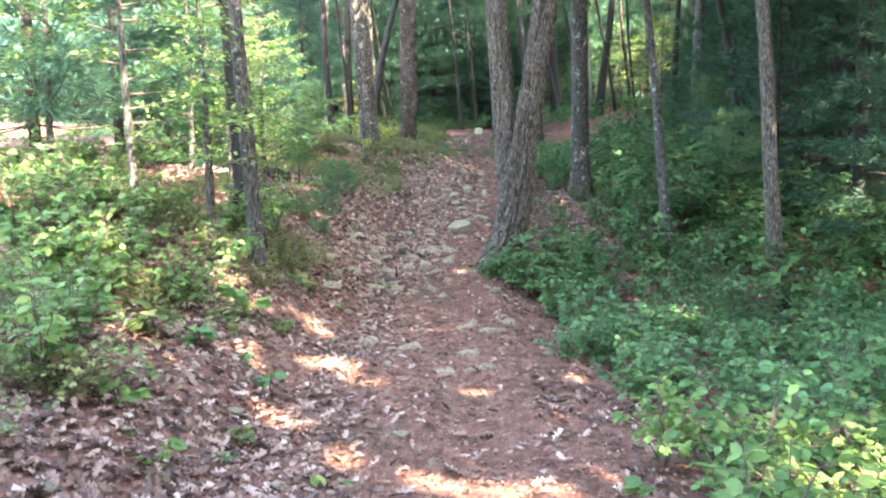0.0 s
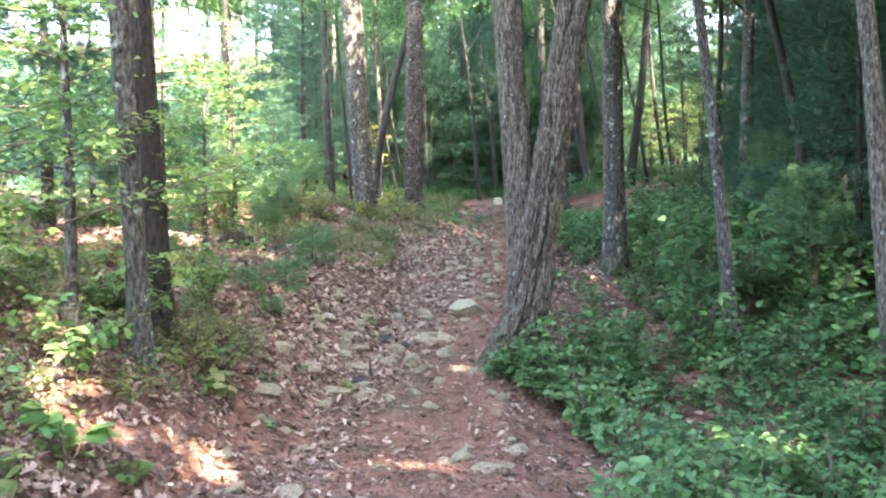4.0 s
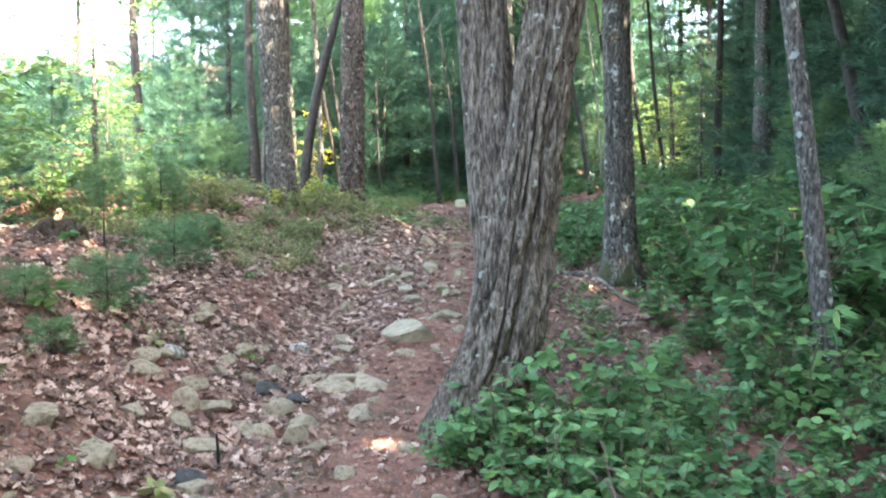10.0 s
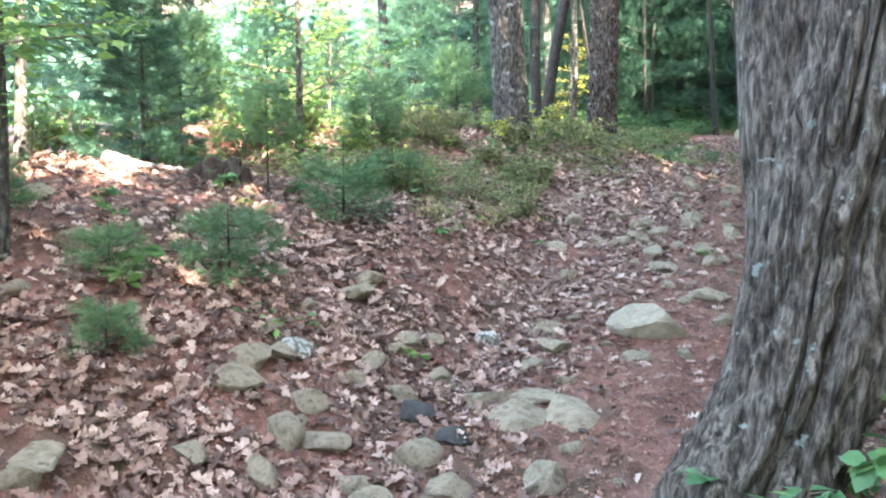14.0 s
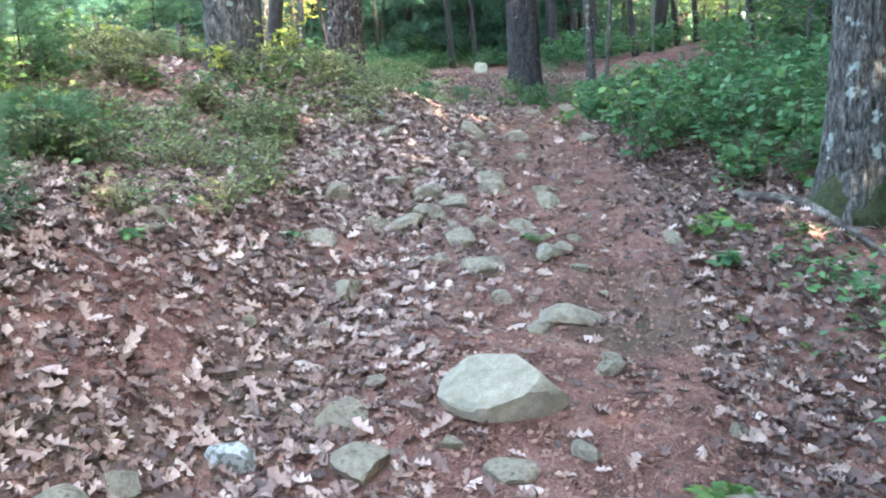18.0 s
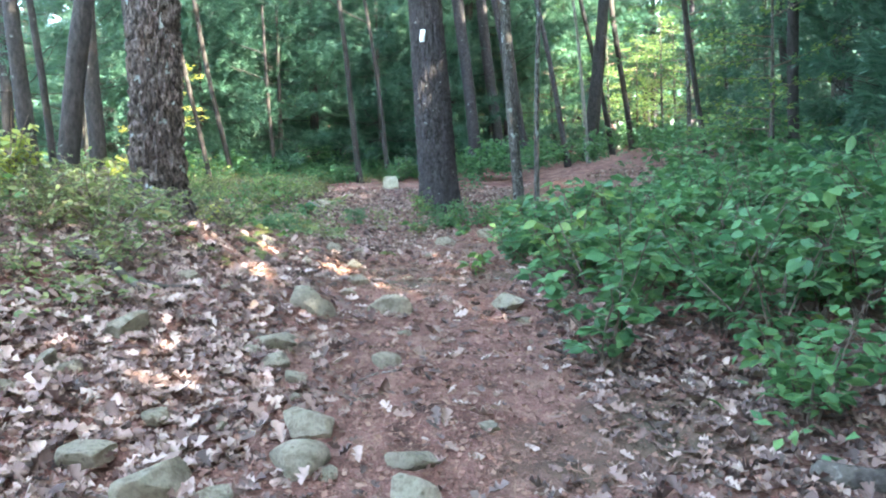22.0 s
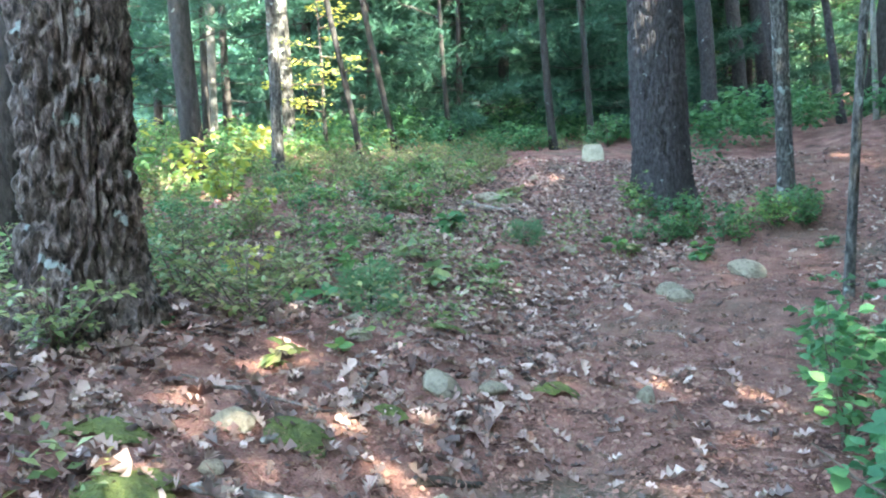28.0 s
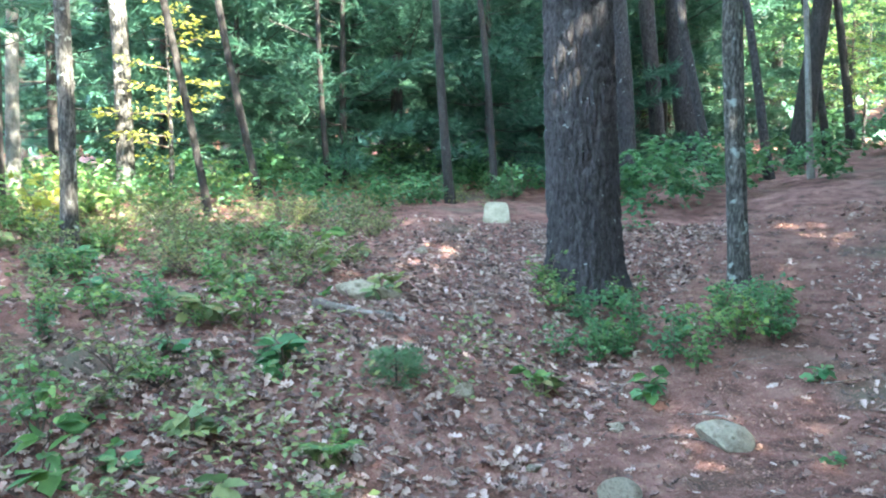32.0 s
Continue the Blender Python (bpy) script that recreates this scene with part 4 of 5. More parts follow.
# ---- shrubs ----
def shrub(name, label, seed, h, spread, stems, per, material, size, shape_v=MID_V, shape_t=MID_T, droop=.3, group="shrubs"):
    root = new(name)
    q = np.random.default_rng(seed)
    wood, pos, way = [], [], []
    for i in range(stems):
        a, out = q.uniform(0, 6.28), spread * q.uniform(.2, 1)
        hh = h * q.uniform(.55, 1.05)
        s = np.linspace(0, 1, 6)
        line = np.stack([out * math.cos(a) * s ** 1.2, out * math.sin(a) * s ** 1.2, hh * s ** .9 - .04], 1) + np.cumsum(q.normal(0, .012, (6, 3)), 0)
        wood.append(tube(line, .006 * (1 - .75 * s) * (h + .4) + .001, 4))
        for j in range(per):
            t = q.uniform(.25, 1.0)
            base = np.array([np.interp(t, s, line[:, k]) for k in range(3)])
            b = q.uniform(0, 6.28)
            tl = spread * q.uniform(.1, .35)
            tip = base + np.array([math.cos(b), math.sin(b), q.uniform(-.1, .5)]) * tl
            wood.append(tube(np.linspace(base, tip, 2), np.array([.0026, .0012]), 3))
            m = q.integers(3, 6)
            f = q.uniform(.35, 1, m)
            f[0] = 1
            pos.append(base + (tip - base) * f[:, None])
            w = np.stack([np.cos(b + q.normal(0, 1.0, m)), np.sin(b + q.normal(0, 1.0, m)), q.normal(-droop * .4, .3, m)], 1)
            way.append(w)
    pos, way = np.concatenate(pos), np.concatenate(way)
    part("branchwork", mesh_of("branchwork", *join(wood), M_TWIG), root, kind="stuff")
    part("foliage", mesh_of("foliage", *scatter(shape_v, shape_t, pos, turns(way, q.normal(0, .45, len(pos))), size * q.uniform(.6, 1.3, len(pos))), material), root, kind="stuff")
    return tagged(root, label, "shrub", group)


class Kinds:
    """Prototypes of one kind; the first call of each places the prototype itself."""

    def __init__(self, protos):
        self.protos, self.used, self.n = protos, set(), 0

    def put(self, x, y, size=1.0, k=None, tilt=0.0):
        self.n += 1
        k = self.n % len(self.protos) if k is None else k
        g = np.random.default_rng(int(abs(x) * 997 + abs(y) * 7919))
        m = Matrix.Translation((x, y, gz(x, y) - .01)) @ Matrix.Rotation(g.uniform(0, 6.28), 4, "Z") @ Matrix.Rotation(tilt, 4, "X")
        if k not in self.used:
            self.used.add(k)
            ob = self.protos[k]
            ob.matrix_basis = m
        else:
            ob = copy_thing(self.protos[k], m)
        ob.scale = (size,) * 3
        return ob


T = "thick green leafy undergrowth shrub on the shaded slope"
thicket = Kinds([shrub("undergrowth_shrub", T, 300 + i, .55 + .08 * i, .42, 7, 11, L_SHRUB, .076, group="undergrowth shrubs") for i in range(4)])
T = "tall broad-leaved shrub with blue-green leaves"
bush = Kinds([shrub("leafy_bush", T, 310 + i, 1.0, .6, 7, 11, L_SHRUB, .105, group="leafy bushes") for i in range(3)])
T = "light green broad-leaved shrub catching the sun"
sunny = Kinds([shrub("sunlit_shrub", T, 320 + i, .6, .4, 6, 10, L_BRIGHT, .066, group="sunlit shrubs") for i in range(3)])
T = "low twiggy huckleberry shrub with small yellow-green leaves"
heath = Kinds([shrub("huckleberry_shrub", T, 330 + i, .42, .34, 8, 10, L_HEATH, .042, SMALL_V, SMALL_T, group="huckleberry shrubs") for i in range(4)])
T = "shrub with yellow autumn leaves"
gold = Kinds([shrub("yellow_shrub", T, 340 + i, .8, .42, 5, 7, L_YELLOW, .10, group="yellow shrubs") for i in range(2)])
T = "small green seedling in the leaf litter"
seedling = Kinds([shrub("seedling", T, 350 + i, .16, .10, 2, 3, (L_SHRUB, L_BRIGHT, L_HEATH)[i % 3], .072, group="seedlings") for i in range(6)])

q = np.random.default_rng(41)


def fill(kind, n, x0, x1, y0, y1, ok=None, lo=.7, hi=1.2):
    made = tries = 0
    while made < n and tries < n * 30:
        tries += 1
        x, y = q.uniform(x0, x1), q.uniform(y0, y1)
        u = x - float(centre(y))
        if ok is None or ok(x, y, u):
            kind.put(x, y, q.uniform(lo, hi))
            made += 1


def mass(kind, name, label, n, x0, x1, y0, y1, ok=None, lo=.7, hi=1.2):
    """Undergrowth that nobody could count, joined into one sheet of leaves."""
    pieces, made, tries = [], 0, 0
    base = []
    for proto in kind.protos:
        me = proto.children[1].data if proto.children[1].name.startswith("foliage") else proto.children[0].data
        v, f = np.zeros(len(me.vertices) * 3, np.float32), np.zeros(len(me.loops), np.int32)
        me.vertices.foreach_get("co", v)
        me.loops.foreach_get("vertex_index", f)
        base.append((v.reshape(-1, 3), f.reshape(-1, 3), me.materials[0]))
    while made < n and tries < n * 30:
        tries += 1
        x, y = q.uniform(x0, x1), q.uniform(y0, y1)
        if ok is None or ok(x, y, x - float(centre(y))):
            v, f, mat = base[made % len(base)]
            a, sc = q.uniform(0, 6.283), q.uniform(lo, hi)
            c, s = sc * math.cos(a), sc * math.sin(a)
            pieces.append((np.stack([x + c * v[:, 0] - s * v[:, 1], y + s * v[:, 0] + c * v[:, 1], gz(x, y) + sc * v[:, 2]], 1), f))
            made += 1
    return tagged(new(name, mesh_of(name, *join(pieces), mat, False)), label, "undergrowth", kind="stuff")


# right of the trail
fill(thicket, 95, .6, 4.2, 4.0, 13.4, lambda x, y, u: u > .95 + .06 * y * (y < 9) and (x - .7) ** 2 + (y - 12.7) ** 2 > .16)
fill(thicket, 60, 1.2, 5, 7, 17, lambda x, y, u: u > 1.5 and not (x < 2.9 and y > 13.3) and x < 2.2 + y * .35)
fill(sunny, 24, .9, 3.0, 2.9, 4.8, lambda x, y, u: u > 1.05)
fill(bush, 40, 2.9, 8.5, 12.5, 22, lambda x, y, u: u > 2.6)
fill(bush, 34, 4.2, 10, 7.5, 14.5, None, .8, 1.3)
mass(thicket, "undergrowth", "dense green undergrowth on the shaded slope", 110, 4.6, 10, 6.5, 17, lambda x, y, u: x < 3.5 + .45 * y, .9, 1.4)
fill(bush, 26, 3.1, 6.6, 14.6, 19.4, lambda x, y, u: u > 2.7, 1.0, 1.6)
fill(thicket, 24, 2.0, 4.5, 13.0, 16.5, lambda x, y, u: u > 2.0 + .3 * (y > 14.5), .5, .9)
for x, y, s in ((.35, 12.2, .6), (.62, 12.28, 1.1), (.95, 12.2, 1.2), (1.2, 12.45, 1.3), (.42, 12.33, .7), (1.35, 12.0, 1.15), (1.0, 11.85, 1.0), (1.6, 12.6, 1.3), (1.75, 12.1, 1.2)):
    thicket.put(x, y, s)
for x, y, s in ((.55, 12.2, .5), (.9, 12.05, .62), (1.25, 12.2, .7), (.75, 11.95, .45), (1.5, 12.35, .7)):
    bush.put(x, y, s)
# the thicket past the second oak
fill(bush, 30, 1.5, 4.6, 18.8, 23.2, lambda x, y, u: u > 1.25 and (x - 2.5) ** 2 + (y - 17.6) ** 2 > .4, .55, .9)
fill(thicket, 55, 1.4, 6.0, 18.2, 24.5, lambda x, y, u: u > 1.05 and y < 23.6 + .4 * (x - 2))
mass(thicket, "undergrowth", "dense green undergrowth between the bushes", 60, 2.9, 8.0, 18.5, 26, lambda x, y, u: u > 2.3)
fill(bush, 26, 3.6, 8, 20, 27.5, lambda x, y, u: u > 2.9)
fill(bush, 26, 3.1, 6.5, 17.6, 23.5, lambda x, y, u: u > 2.9 + .25 * (y - 18), .85, 1.25)
for x, y, s in ((2.9, 17.1, .55), (3.0, 17.6, .7), (2.75, 18.1, .6), (2.95, 16.75, .45)):
    bush.put(x, y, s)
for x, y, s in ((1.75, 21.9, .62), (1.95, 22.5, .7), (2.2, 21.3, .75), (1.62, 21.0, .6), (2.25, 23.2, .6), (1.55, 22.6, .55), (1.75, 23.3, .6), (1.5, 22.0, .45)):
    bush.put(x, y, s)
fill(bush, 26, 4.4, 9.5, 24.8, 29.5, lambda x, y, u: x > 4.2 + .25 * (y - 25), .9, 1.4)
# round the pine and the slim trunks
fill(thicket, 16, 1.0, 3.0, 27.6, 29.4, lambda x, y, u: (x - 1.5) ** 2 + (y - 29.35) ** 2 > .15 and not (x > 2.2 and y < 28), .4, .6)
fill(sunny, 14, 1.0, 2.8, 27.4, 29.2, lambda x, y, u: (x - 1.5) ** 2 + (y - 29.35) ** 2 > .15 and not (x > 2.2 and y < 28), .45, .7)
fill(sunny, 8, 1.5, 4.2, 19.4, 24, lambda x, y, u: u > 1.2, .9, 1.4)
fill(thicket, 14, -.8, 2.2, 33.4, 36, None, .5, .9)
# left bank
fill(sunny, 34, -5.2, -2.2, 3.6, 9.2, lambda x, y, u: u < -2.0 - .12 * (y - 3) * (y < 7), .7, 1.25)
fill(sunny, 60, -7.5, -2.6, 5, 15, lambda x, y, u: u < -2.3 and not (y > 12.2 and x > -6), .8, 1.4)
fill(heath, 60, -4.6, -1.7, 8.2, 14, lambda x, y, u: u < -1.75 and not (y > 11.6 and x > -3.6), .8, 1.2)
fill(heath, 30, -4, -1.8, 3.5, 8, lambda x, y, u: u < -2.0, .7, 1.1)
fill(sunny, 45, -9, -3.8, 15, 24, lambda x, y, u: u < -3.6 and not (x > -6 and y < 17.6), .9, 1.5)
fill(heath, 85, -4.2, -.9, 16.6, 23.6, lambda x, y, u: u < -1.9 + .5 * (y > 19.6) and (x + 1.45) ** 2 + (y - 22.6) ** 2 > .2 and not (x > -2.4 and y < 18.4), .8, 1.25)
fill(heath, 70, -3.5, -1.2, 16.2, 20.6, lambda x, y, u: u < -1.45, .5, .95)
fill(gold, 7, -4.2, -1.2, 18.5, 24, lambda x, y, u: u < -2.4, .5, .8)
# left of the last stretch
fill(heath, 90, -4.8, -.6, 23.4, 31.5, lambda x, y, u: x < -.9 + .12 * (y - 24), .6, 1.1)
fill(thicket, 12, -3.2, -1.2, 23.8, 28, None, .35, .5)
fill(sunny, 34, -3.4, -.7, 23.8, 29.5, None, .35, .65)
fill(seedling, 40, -3.2, .2, 23.5, 30, lambda x, y, u: x < -.5 + .1 * (y - 24), 1.0, 1.9)
fill(sunny, 34, -7, -2.6, 26.5, 33, None, .7, 1.2)
for x, y, s in ((-2.4, 26.1, .85), (-2.0, 25.8, .55), (-3.3, 27.0, .95), (-3.6, 29.5, 1.1), (-1.34, 24.06, .5)):
    gold.put(x, y, s)
mass(thicket, "undergrowth", "dense green undergrowth under the pines", 110, -7, 9, 33, 41.5, lambda x, y, u: abs(x - 1.0) > .9 or y > 35.5, .8, 1.4)
fill(heath, 30, -3, 1.0, 30.5, 36, lambda x, y, u: x < -.5 or y > 33.2, .5, .9)
for x, y, s in ((-.24, 9.42, .8), (-1.31, 17.67, 1.6), (1.45, 17.17, 1.2), (1.55, 17.3, 1.1), (1.38, 17.32, 1.0), (2.05, 18.85, 1.3), (1.16, 21.51, 1.2), (1.22, 21.66, 1.0), (-1.18, 25.27, 1.2), (-.86, 24.6, 1.2), (-1.0, 25.2, 1.1), (1.58, 27.04, 1.5), (.94, 26.96, 1.4), (-1.12, 25.48, 1.3), (-.11, 25.59, 1.0)):
    seedling.put(x, y, s, 1 + 3 * (x > 0))
for x, y, s in ((.96, 27.0, 1.4), (1.62, 26.99, 1.4), (-1.09, 24.87, 1.7), (-1.19, 11.78, 1.1), (-2.3, 10.91, 2.4), (-2.73, 11.1, 2.4), (-2.2, 7.04, 1.8), (-2.12, 6.21, 1.7), (-2.18, 7.65, 2.2), (-2.54, 6.2, 2.4), (-1.86, 10.94, 1.5), (-.79, 4.15, 1.4), (-2.01, 10.1, 2.2), (1.3, 16.6, 1.2)):
    seedling.put(x, y, s)
fill(seedling, 120, -4, -.5, 4, 30, lambda x, y, u: u < -1.0, .7, 1.5)
fill(seedling, 34, .6, 3.2, 13.4, 30, lambda x, y, u: u > .75, .7, 1.4)


# ---- pine saplings and ferns ----
def sapling(seed, h, radius, low=.08):
    return pine_thing("pine_sapling", "small soft white pine sapling growing in leaf litter", seed, h, radius, low * h, .008 + .006 * h, "sapling", L_NEEDLE2, gap=.12, needle=.115, tufts=52, per=8, blade=NEEDLE_V)


saplings = Kinds([sapling(401, .75, .25), sapling(402, 1.1, .34), sapling(403, 2.0, .6, .42)])
for x, y, k, s in ((-2.38, 15.45, 0, .85), (-3.14, 15.6, 2, .5), (-2.42, 13.95, 0, .8), (-2.75, 13.3, 0, .5), (-2.3, 12.75, 0, .45), (-3.9, 13.6, 0, .6), (-2.7, 17.2, 0, .8)):
    saplings.put(x, y, s, k)
for x, y, k, s in ((-5.4, 17.5, 2, 1), (.1, 26.5, 0, .4), (-.6, 24.0, 0, .5), (-3.9, 19.4, 1, 1), (5.2, 16.0, 2, 1.2), (6.2, 20.5, 2, 1.3), (-4.4, 24.4, 2, 1)):
    saplings.put(x, y, s, k)


def fern(seed):
    root = new("fern")
    q = np.random.default_rng(seed)
    for k in range(5):
        a, ln = q.uniform(0, 6.28), q.uniform(.22, .34)
        s = np.linspace(0, 1, 18)
        line = np.stack([math.cos(a) * ln * s, math.sin(a) * ln * s, .16 * np.sin(s * 2.2)], 1)
        side = np.array([-math.sin(a), math.cos(a), 0])
        pos = np.repeat(line[2:], 2, 0)
        sg = np.tile([1, -1], len(line) - 2)[:, None]
        way = side * sg + .35 * np.array([math.cos(a), math.sin(a), 0])
        leaf = scatter(SMALL_V, SMALL_T, pos, turns(way, 0 * pos[:, 0]), np.repeat(.075 * np.sin((s[2:] * .9 + .1) * 3.1) + .012, 2))
        fr = part("frond", mesh_of("frond", *leaf, L_BRIGHT, False), root)
        part("rib", mesh_of("rib", *tube(line, .0025 * (1 - .8 * s) + .0005, 4), L_BRIGHT), fr)
    return tagged(root, "small bright green fern beside the trail", "fern", "ferns")


ferns = Kinds([fern(501), fern(502)])
for x, y, s in ((.66, 14.55, .55), (.8, 14.2, .6), (.5, 13.6, .85), (.6, 13.85, .7), (-1.84, 7.8, .7), (.55, 13.2, .7), (.3, 17.0, .4), (-.1, 25.6, .6)):
    ferns.put(x, y, s)


# ---- fallen wood ----
def stick(name, label, pts, r, material=M_DEAD, lift=.5, cat="stick"):
    p = np.array(pts, float)
    t = np.linspace(0, len(p) - 1, len(p) * 7)
    xy = np.stack([np.interp(t, np.arange(len(p)), p[:, k]) for k in (0, 1)], 1)
    w = np.hanning(7)
    w /= w.sum()
    xy = np.stack([np.convolve(np.pad(xy[:, k], 3, mode="edge"), w, "valid") for k in (0, 1)], 1)
    g = np.random.default_rng(int(abs(p[0, 0]) * 1000) + len(p))
    z = height(xy[:, 0], xy[:, 1]) + r * lift
    v = np.column_stack([xy, z])
    o = v[len(v) // 2].copy()
    s = np.linspace(0, 1, len(v))
    rad = r * (1 - .55 * s) * (1 + g.normal(0, .06, len(v)))
    rad[0] *= .3
    rad[-1] *= .2
    ob = new(name, mesh_of(name, *tube(v - o, rad, 12, lambda a, q: 1 + .10 * np.sin(3 * a + 9 * q)), material))
    ob.location = o
    return tagged(ob, label, cat, "fallen wood")


stick("fallen_branch", "curved grey dead branch lying on the bank", [(-1.2, 19.74), (-.98, 19.69), (-.84, 19.56), (-.72, 19.40)], .032, M_BRANCH, lift=1.3)
stick("fallen_branch", "short dead branch on the leaf litter", [(-.82, 19.55), (-.66, 19.57), (-.5, 19.67)], .018, M_BRANCH, lift=1.4)
stick("fallen_branch", "long pale dead branch at the foot of an oak", [(1.8, 18.0), (2.05, 17.79), (2.25, 17.5), (2.33, 17.14), (2.4, 16.87), (2.65, 16.62)], .043, M_BRANCH, .7)
stick("stick", "thin fallen twig across the moss", [(-.75, 22.2), (-.6, 22.24), (-.32, 22.2), (-.15, 22.34)], .010)
stick("stick", "thin bent fallen twig", [(-.23, 22.35), (-.26, 22.69), (-.25, 23.2)], .014)
stick("stick", "bleached fallen twig on moss", [(-.37, 21.8), (-.31, 21.93), (-.22, 22.08)], .014, M_PALE)
stick("bark_piece", "dark piece of fallen bark", [(.07, 21.92), (.3, 22.06)], .024, M_ROT, .2)
stick("stick", "long grey fallen stick", [(-.42, 21.42), (-.12, 21.58), (.2, 21.84)], .018)
stick("stick", "brown fallen stick on the trail", [(-.6, 16.17), (-.39, 16.06), (-.17, 15.97), (.02, 15.86)], .015, M_TWIG)
stick("stick", "thin brown fallen stick", [(-1.2, 18.2), (-.88, 18.12), (-.38, 18.06)], .012, M_TWIG)
stick("stick", "small brown twig on the ground", [(-.6, 15.97), (-.39, 15.96), (-.12, 15.8)], .010, M_TWIG)
stick("stick", "small brown twig on the ground", [(-.08, 23.9), (.04, 23.87), (.2, 24.02)], .010, M_TWIG)
stick("fallen_log", "short grey fallen log on the leaf litter", [(-.62, 27.5), (-.3, 27.62), (.05, 27.6)], .045)
stick("fallen_branch", "long thin dead branch on the far ground", [(-4.6, 30.5), (-3.6, 30.7), (-2.4, 30.6)], .03)
stub = new("burnt_stub", mesh_of("burnt_stub", *tube(np.array([[0, 0, -.03], [.004, 0, .06], [-.006, .01, .14], [-.014, .01, .21], [-.012, .012, .25]]), np.array([.022, .019, .015, .012, .004]), 9, lambda a, q: 1 + .12 * np.sin(3 * a + 30 * q)), M_CHAR_SHADE))
stub.scale = (.6, .6, .75)
stub.location = (-1.06, 12.3, gz(-1.06, 12.3))
tagged(stub, "short upright burnt stick between the trail stones", "stick")
g = np.random.default_rng(9)
for i in range(110):
    y = g.uniform(4, 30)
    x = float(centre(y)) + g.normal(-.6, 1.3)
    a, ln = g.uniform(0, 6.28), g.uniform(.12, .45)
    stick("twig", "small fallen twig in the litter", [(x, y), (x + ln * .5 * math.cos(a), y + ln * .5 * math.sin(a)), (x + ln * math.cos(a + .3), y + ln * math.sin(a + .3))], g.uniform(.004, .009), (M_TWIG, M_DEAD)[i % 2])

# the rotten stump on the bank
stump = new("rotten_stump")
stump.location, stump.scale = (-3.58, 15.6, gz(-3.58, 15.6) - .02), (1.0, .95, 1.5)
s = np.linspace(0, 1, 14)
av = np.linspace(0, 2 * np.pi, 64, endpoint=False)
rim = .11 + .03 * np.sin(av - .6) + .015 * np.sin(5 * av) + .06 * (vnoise(av / 6.2832 * 20, 0 * av + 3, 20) - .5)
wide = 1 + .16 * np.sin(4 * av + 1) + .08 * np.sin(11 * av)
outer = [(.30, -.12), (.25, .0), (.22, .3), (.21, .7), (.20, 1.0), (.175, .98), (.16, .6), (.13, .25)]
sv = np.concatenate([np.stack([r * wide * np.cos(av), r * wide * np.sin(av), np.where(zz > 0, rim * zz, zz) + 0 * av], 1) for r, zz in outer])
si = np.arange(7)[:, None] * 64 + np.arange(64)[None]
sj = np.arange(7)[:, None] * 64 + (np.arange(64)[None] + 1) % 64
part("shell", mesh_of("shell", sv, np.stack([si, sj, sj + 64, si + 64], -1).reshape(-1, 4), M_ROT), stump)
# a black cone paints the shade inside the stump
part("hollow", mesh_of("hollow", *tube(np.stack([0 * s, 0 * s, .10 * s], 1), .15 * (1 - .95 * s), 24), M_CHAR_SHADE), stump, "hollow inside, its shade put in as black")
for k in range(2):
    a = -2.6 + 1.9 * k
    part("root", mesh_of("root", *tube(np.stack([.16 * np.cos(a) + .45 * s * math.cos(a), .16 * math.sin(a) + .45 * s * math.sin(a), .14 * (1 - s) ** 1.5 - .03 - .05 * s], 1), .045 * (1 - .75 * s), 9), M_ROT), stump)
tagged(stump, "low dark rotten stump with a ragged rim and hollow", "stump")
stick("fallen_log", "sunlit pale log lying on the bank", [(-5.1, 15.9), (-4.5, 15.8), (-4.0, 15.75)], .07, M_DEAD)


# ---- moss ----
def moss(x, y, w):
    ang = np.linspace(0, 2 * np.pi, 28, endpoint=False)
    rings = np.linspace(0, 1, 7)
    g = np.random.default_rng(int(x * 100 + y * 1000) % 99991)
    ph = g.uniform(0, 6, 3)
    v = [[0, 0, 0]]
    for r in rings[1:]:
        k = r * w * (1 + .25 * np.sin(2 * ang + ph[0]) + .15 * np.sin(5 * ang + ph[1]))
        v += np.stack([k * np.cos(ang), .8 * k * np.sin(ang), 0 * ang], 1).tolist()
    v = np.array(v)
    rr = np.linalg.norm(v[:, :2], axis=1) / w
    v[:, 2] = height(x + v[:, 0], y + v[:, 1]) - gz(x, y) + .028 * np.clip(1.05 - rr ** 2, -.6, 1) + .012 * vnoise(v[:, 0] * 40 + 9, v[:, 1] * 40)
    tri = [[0, 1 + i, 1 + (i + 1) % 28] for i in range(28)]
    for k in range(5):
        for i in range(28):
            a, b = 1 + k * 28 + i, 1 + k * 28 + (i + 1) % 28
            tri += [[a, a + 28, b + 28], [a, b + 28, b]]
    ob = new("moss_cushion", mesh_of("moss_cushion", v, np.array(tri), M_MOSS))
    ob.location = (x, y, gz(x, y))
    return tagged(ob, "low bright green moss cushion on the trail edge", "moss", "moss cushions")


for x, y, w in ((-.3, 21.96, .17), (.49, 22.99, .13), (-.14, 25.58, .16), (-.1, 22.4, .1), (-.5, 21.3, .2), (-.62, 20.4, .22), (-.4, 20.9, .18), (-.1, 23.7, .16), (-.75, 21.6, .15), (-1.6, 11.0, .10)):
    moss(x, y, w * .75)

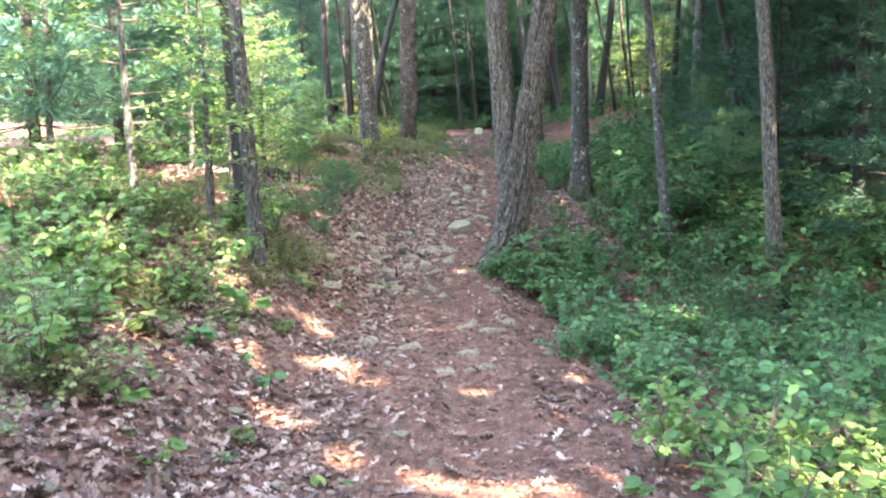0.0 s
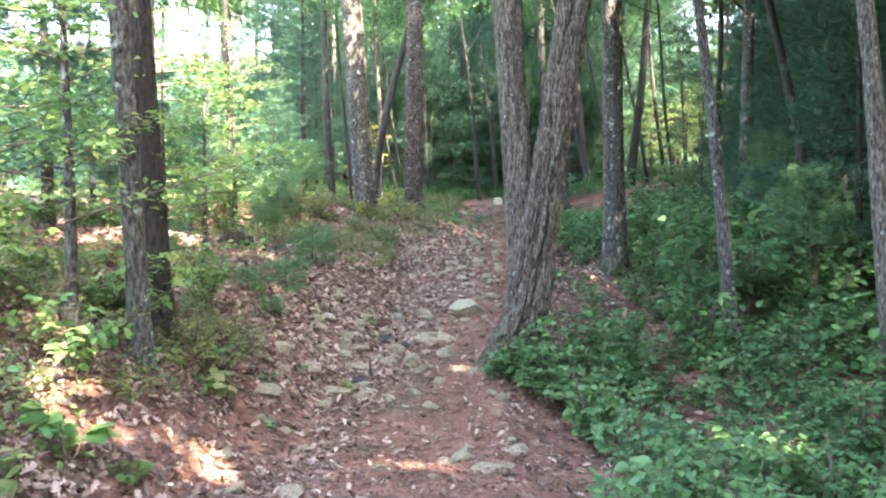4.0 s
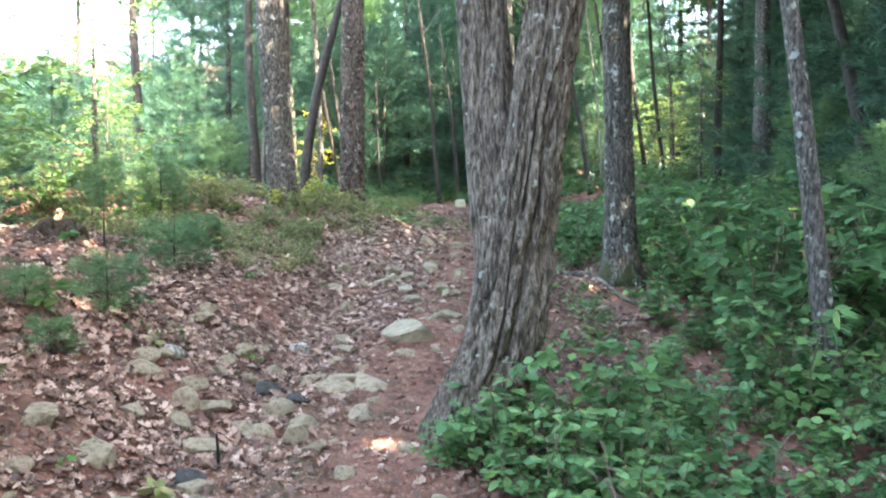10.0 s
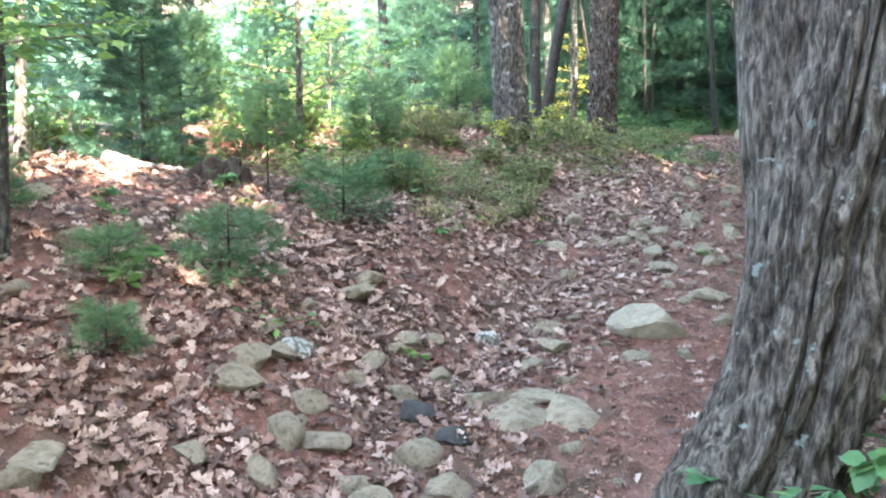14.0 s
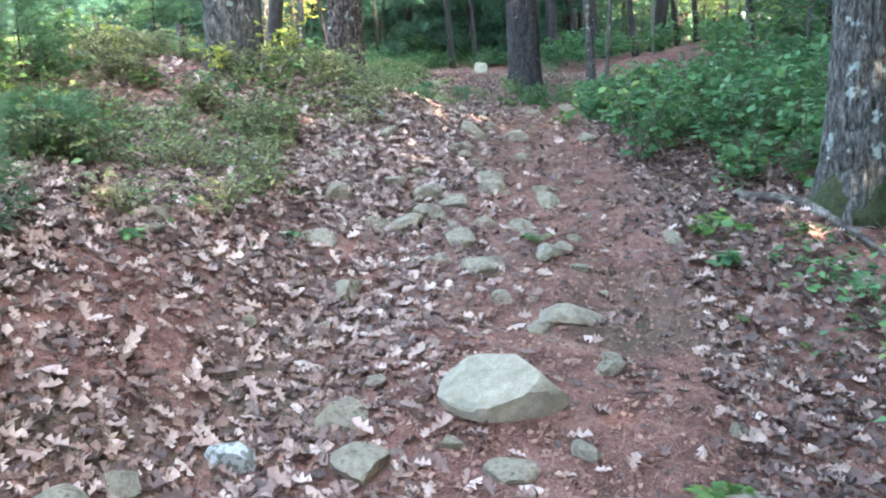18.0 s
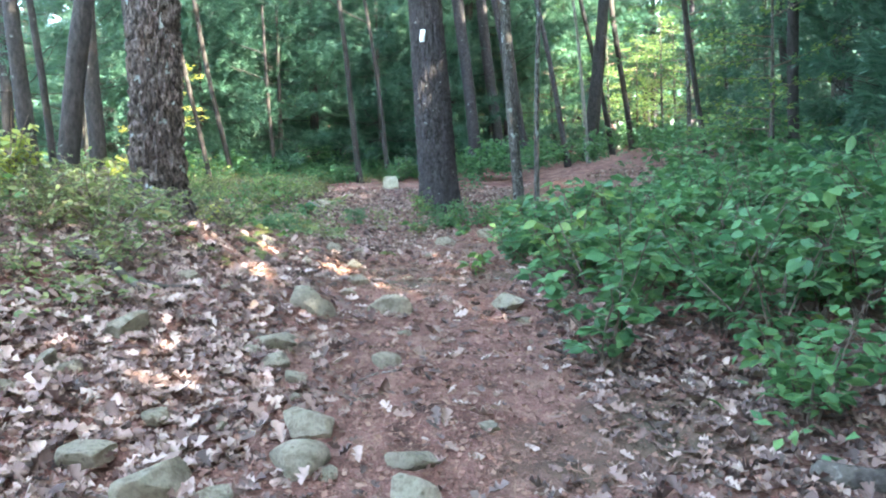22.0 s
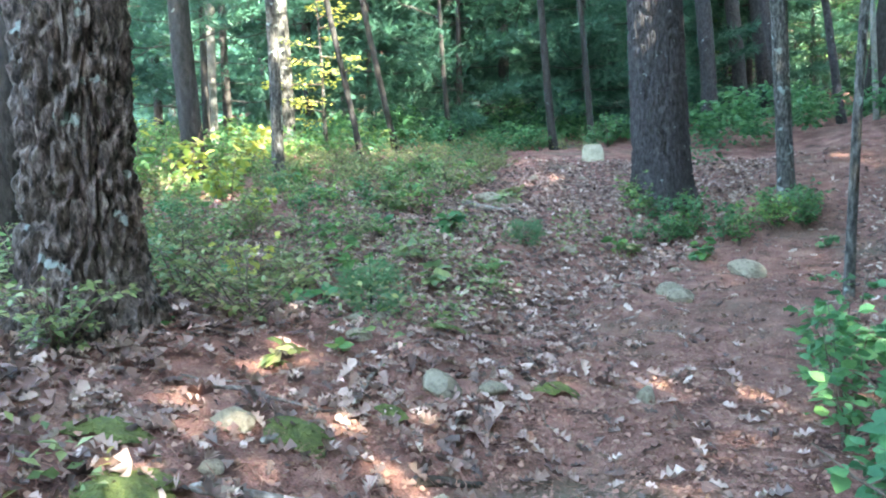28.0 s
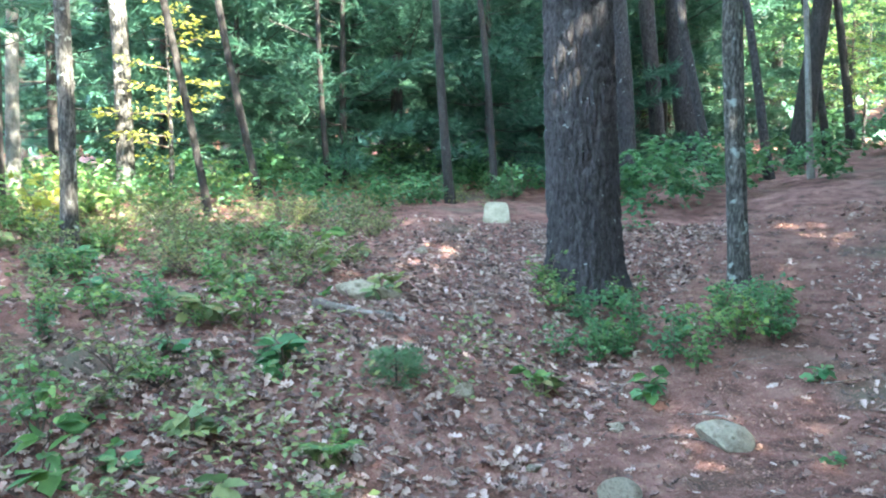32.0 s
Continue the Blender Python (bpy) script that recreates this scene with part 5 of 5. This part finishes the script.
# ---- leaf litter ----
def litter(name, label, n, material, lo, hi, shape_v, shape_t, seed, wide=1.25, middle=-1.1, everywhere=False, span=(2.2, 32.2)):
    g = np.random.default_rng(seed)
    y = span[0] + (span[1] - span[0]) * g.random(n) ** 1.05
    x = centre(y) + g.normal(middle, wide, n)
    spare = g.random(n) < .35
    x[spare] = g.uniform(-6, 6, spare.sum())
    u = x - centre(y)
    keep = (g.random(n) < np.where((np.abs(u - .15) < .6) | ((y > 14.5) & (u > -.25) & (u < .9)), .12 + .3 * ((y > 12) & (y < 20) & (u < -.2)), (.44 - .16 * (y < 11)) + .7 * vnoise(x * 1.3, y * 1.3) - .14 * ((y < 11) & (u > -1.6)) - .14 * (y < 7) - .26 * ((y > 11) & (y < 18.8) & (u > -1.9)) - .32 * ((y > 19.4) & (y < 24) & (u > -1.7))))
    keep &= (y < 23.5) | (g.random(n) < .85)
    if everywhere:
        keep[:] = True
    for a, b, w in LYING:
        if w > .1:
            keep &= ((x - a) ** 2 + (y - b) ** 2 > (.44 * w) ** 2) | (g.random(n) < .15)
    x, y = x[keep], y[keep]
    e = .05
    nrm = np.stack([(height(x - e, y) - height(x + e, y)) / (2 * e), (height(x, y - e) - height(x, y + e)) / (2 * e), np.ones(len(x))], 1)
    nrm += g.normal(0, .34, nrm.shape)
    nrm /= np.linalg.norm(nrm, axis=1)[:, None]
    a = g.uniform(0, 6.283, len(x))
    t = np.stack([np.cos(a), np.sin(a), 0 * a], 1)
    t -= nrm * (t * nrm).sum(1)[:, None]
    t /= np.linalg.norm(t, axis=1)[:, None]
    fr = np.stack([np.cross(t, nrm), t, nrm], -1)
    size = g.uniform(lo, hi, len(x)) * np.where(y > 23.5, .8, 1)
    flip = np.where(g.random(len(x)) < .3, -1.0, 1.0)
    fr[:, :, 2] *= (flip * g.uniform(.6, 2.4, len(x)))[:, None]
    p = np.stack([x, y, height(x, y) + .006 + .018 * g.random(len(x))], 1)
    return tagged(new(name, mesh_of(name, *scatter(shape_v, shape_t, p, fr, size), material, False)), label, "leaf litter", kind="stuff")


litter("leaf_litter", "scattered tan and pinkish dry oak leaves", 66000, L_DRY, .045, .105, OAK_V, OAK_T, 601)
litter("leaf_litter", "tan dry oak leaves covering the bank", 30000, L_DRY, .045, .10, OAK_V, OAK_T, 604, .9, -2.5)
litter("leaf_litter", "thick tan dry oak leaves drifted on the bank", 14000, L_DRY, .05, .105, OAK_V, OAK_T, 606, .8, -1.5, span=(12.2, 20.5))
litter("leaf_litter", "brown dry leaves beside the trail", 9000, L_DRY, .045, .095, OAK_V, OAK_T, 607, .55, 1.5, span=(13.6, 22.5))
litter("old_leaf_litter", "dark brown old leaves beside the trail", 7000, L_DRY2, .045, .09, OAK_V, OAK_T, 608, .55, 1.4, span=(13.6, 22.5))
litter("old_leaf_litter", "older dark brown fallen leaves", 26000, L_DRY2, .04, .085, OAK_V, OAK_T, 602, 1.6, -1.3)
litter("leaf_fragments", "small broken bits of dry leaves", 120000, L_DUFF, .010, .032, SMALL_V * [1.6, 1, 1], SMALL_T, 603, 1.0, -.1, True)
litter("fallen_needles", "reddish-brown fallen pine needles", 150000, L_DUFF, .05, .10, NEEDLE_V * [.55, 1, 1], NEEDLE_T, 605, 1.3, -.2, True)


# ---- low ground cover ----
def cover(name, label, seed, n, material, size, tall, region, leaves=34):
    g = np.random.default_rng(seed)
    x, y = g.uniform(region[0], region[1], n), g.uniform(region[2], region[3], n)
    u = x - centre(y)
    keep = (vnoise(x * .8 + 3, y * .8) > .38) & ((u < -1.6) | (u > 1.5) | ((y > 18.6) & (u < -1.15)))
    keep &= ~((np.abs(x - .5) < 1.2) & (y > 28) & (y < 33.3)) & ~((x > -6) & (x < -2.4) & (y > 12.4) & (y < 17.6))
    x, y = x[keep], y[keep]
    px, py = np.repeat(x, leaves), np.repeat(y, leaves)
    m = len(px)
    h = np.repeat(tall * g.uniform(.4, 1.2, len(x)), leaves)
    r = np.abs(g.normal(0, .13, m))
    a = g.uniform(0, 6.283, m)
    px, py = px + r * np.cos(a), py + r * np.sin(a)
    p = np.stack([px, py, height(px, py) + h * g.uniform(.15, 1, m)], 1)
    d = np.stack([np.cos(a), np.sin(a), g.normal(.1, .4, m)], 1)
    v, f = scatter(SMALL_V, SMALL_T, p, turns(d, g.normal(0, .5, m)), size * g.uniform(.6, 1.3, m))
    return tagged(new(name, mesh_of(name, v, f, material, False)), label, "ground cover", kind="stuff")


cover("ground_cover", "low patchy green and yellowish leafy ground cover", 701, 900, L_HEATH, .05, .26, (-5.5, 1, 18.5, 36))
cover("ground_cover", "low patchy green leafy ground cover", 702, 520, L_BRIGHT, .06, .30, (-7.5, -1.6, 4, 24))
cover("ground_cover", "low green leafy ground cover under the bushes", 703, 620, L_SHRUB, .07, .32, (1, 9, 3.5, 26))
cover("ground_cover", "low green leafy ground cover under the pines", 705, 700, L_SHRUB, .09, .45, (-7, 10, 31.5, 42))
cover("ground_cover", "low sunlit leafy ground cover beyond the trees", 704, 700, L_BRIGHT, .09, .5, (-15, -4, 22, 38))
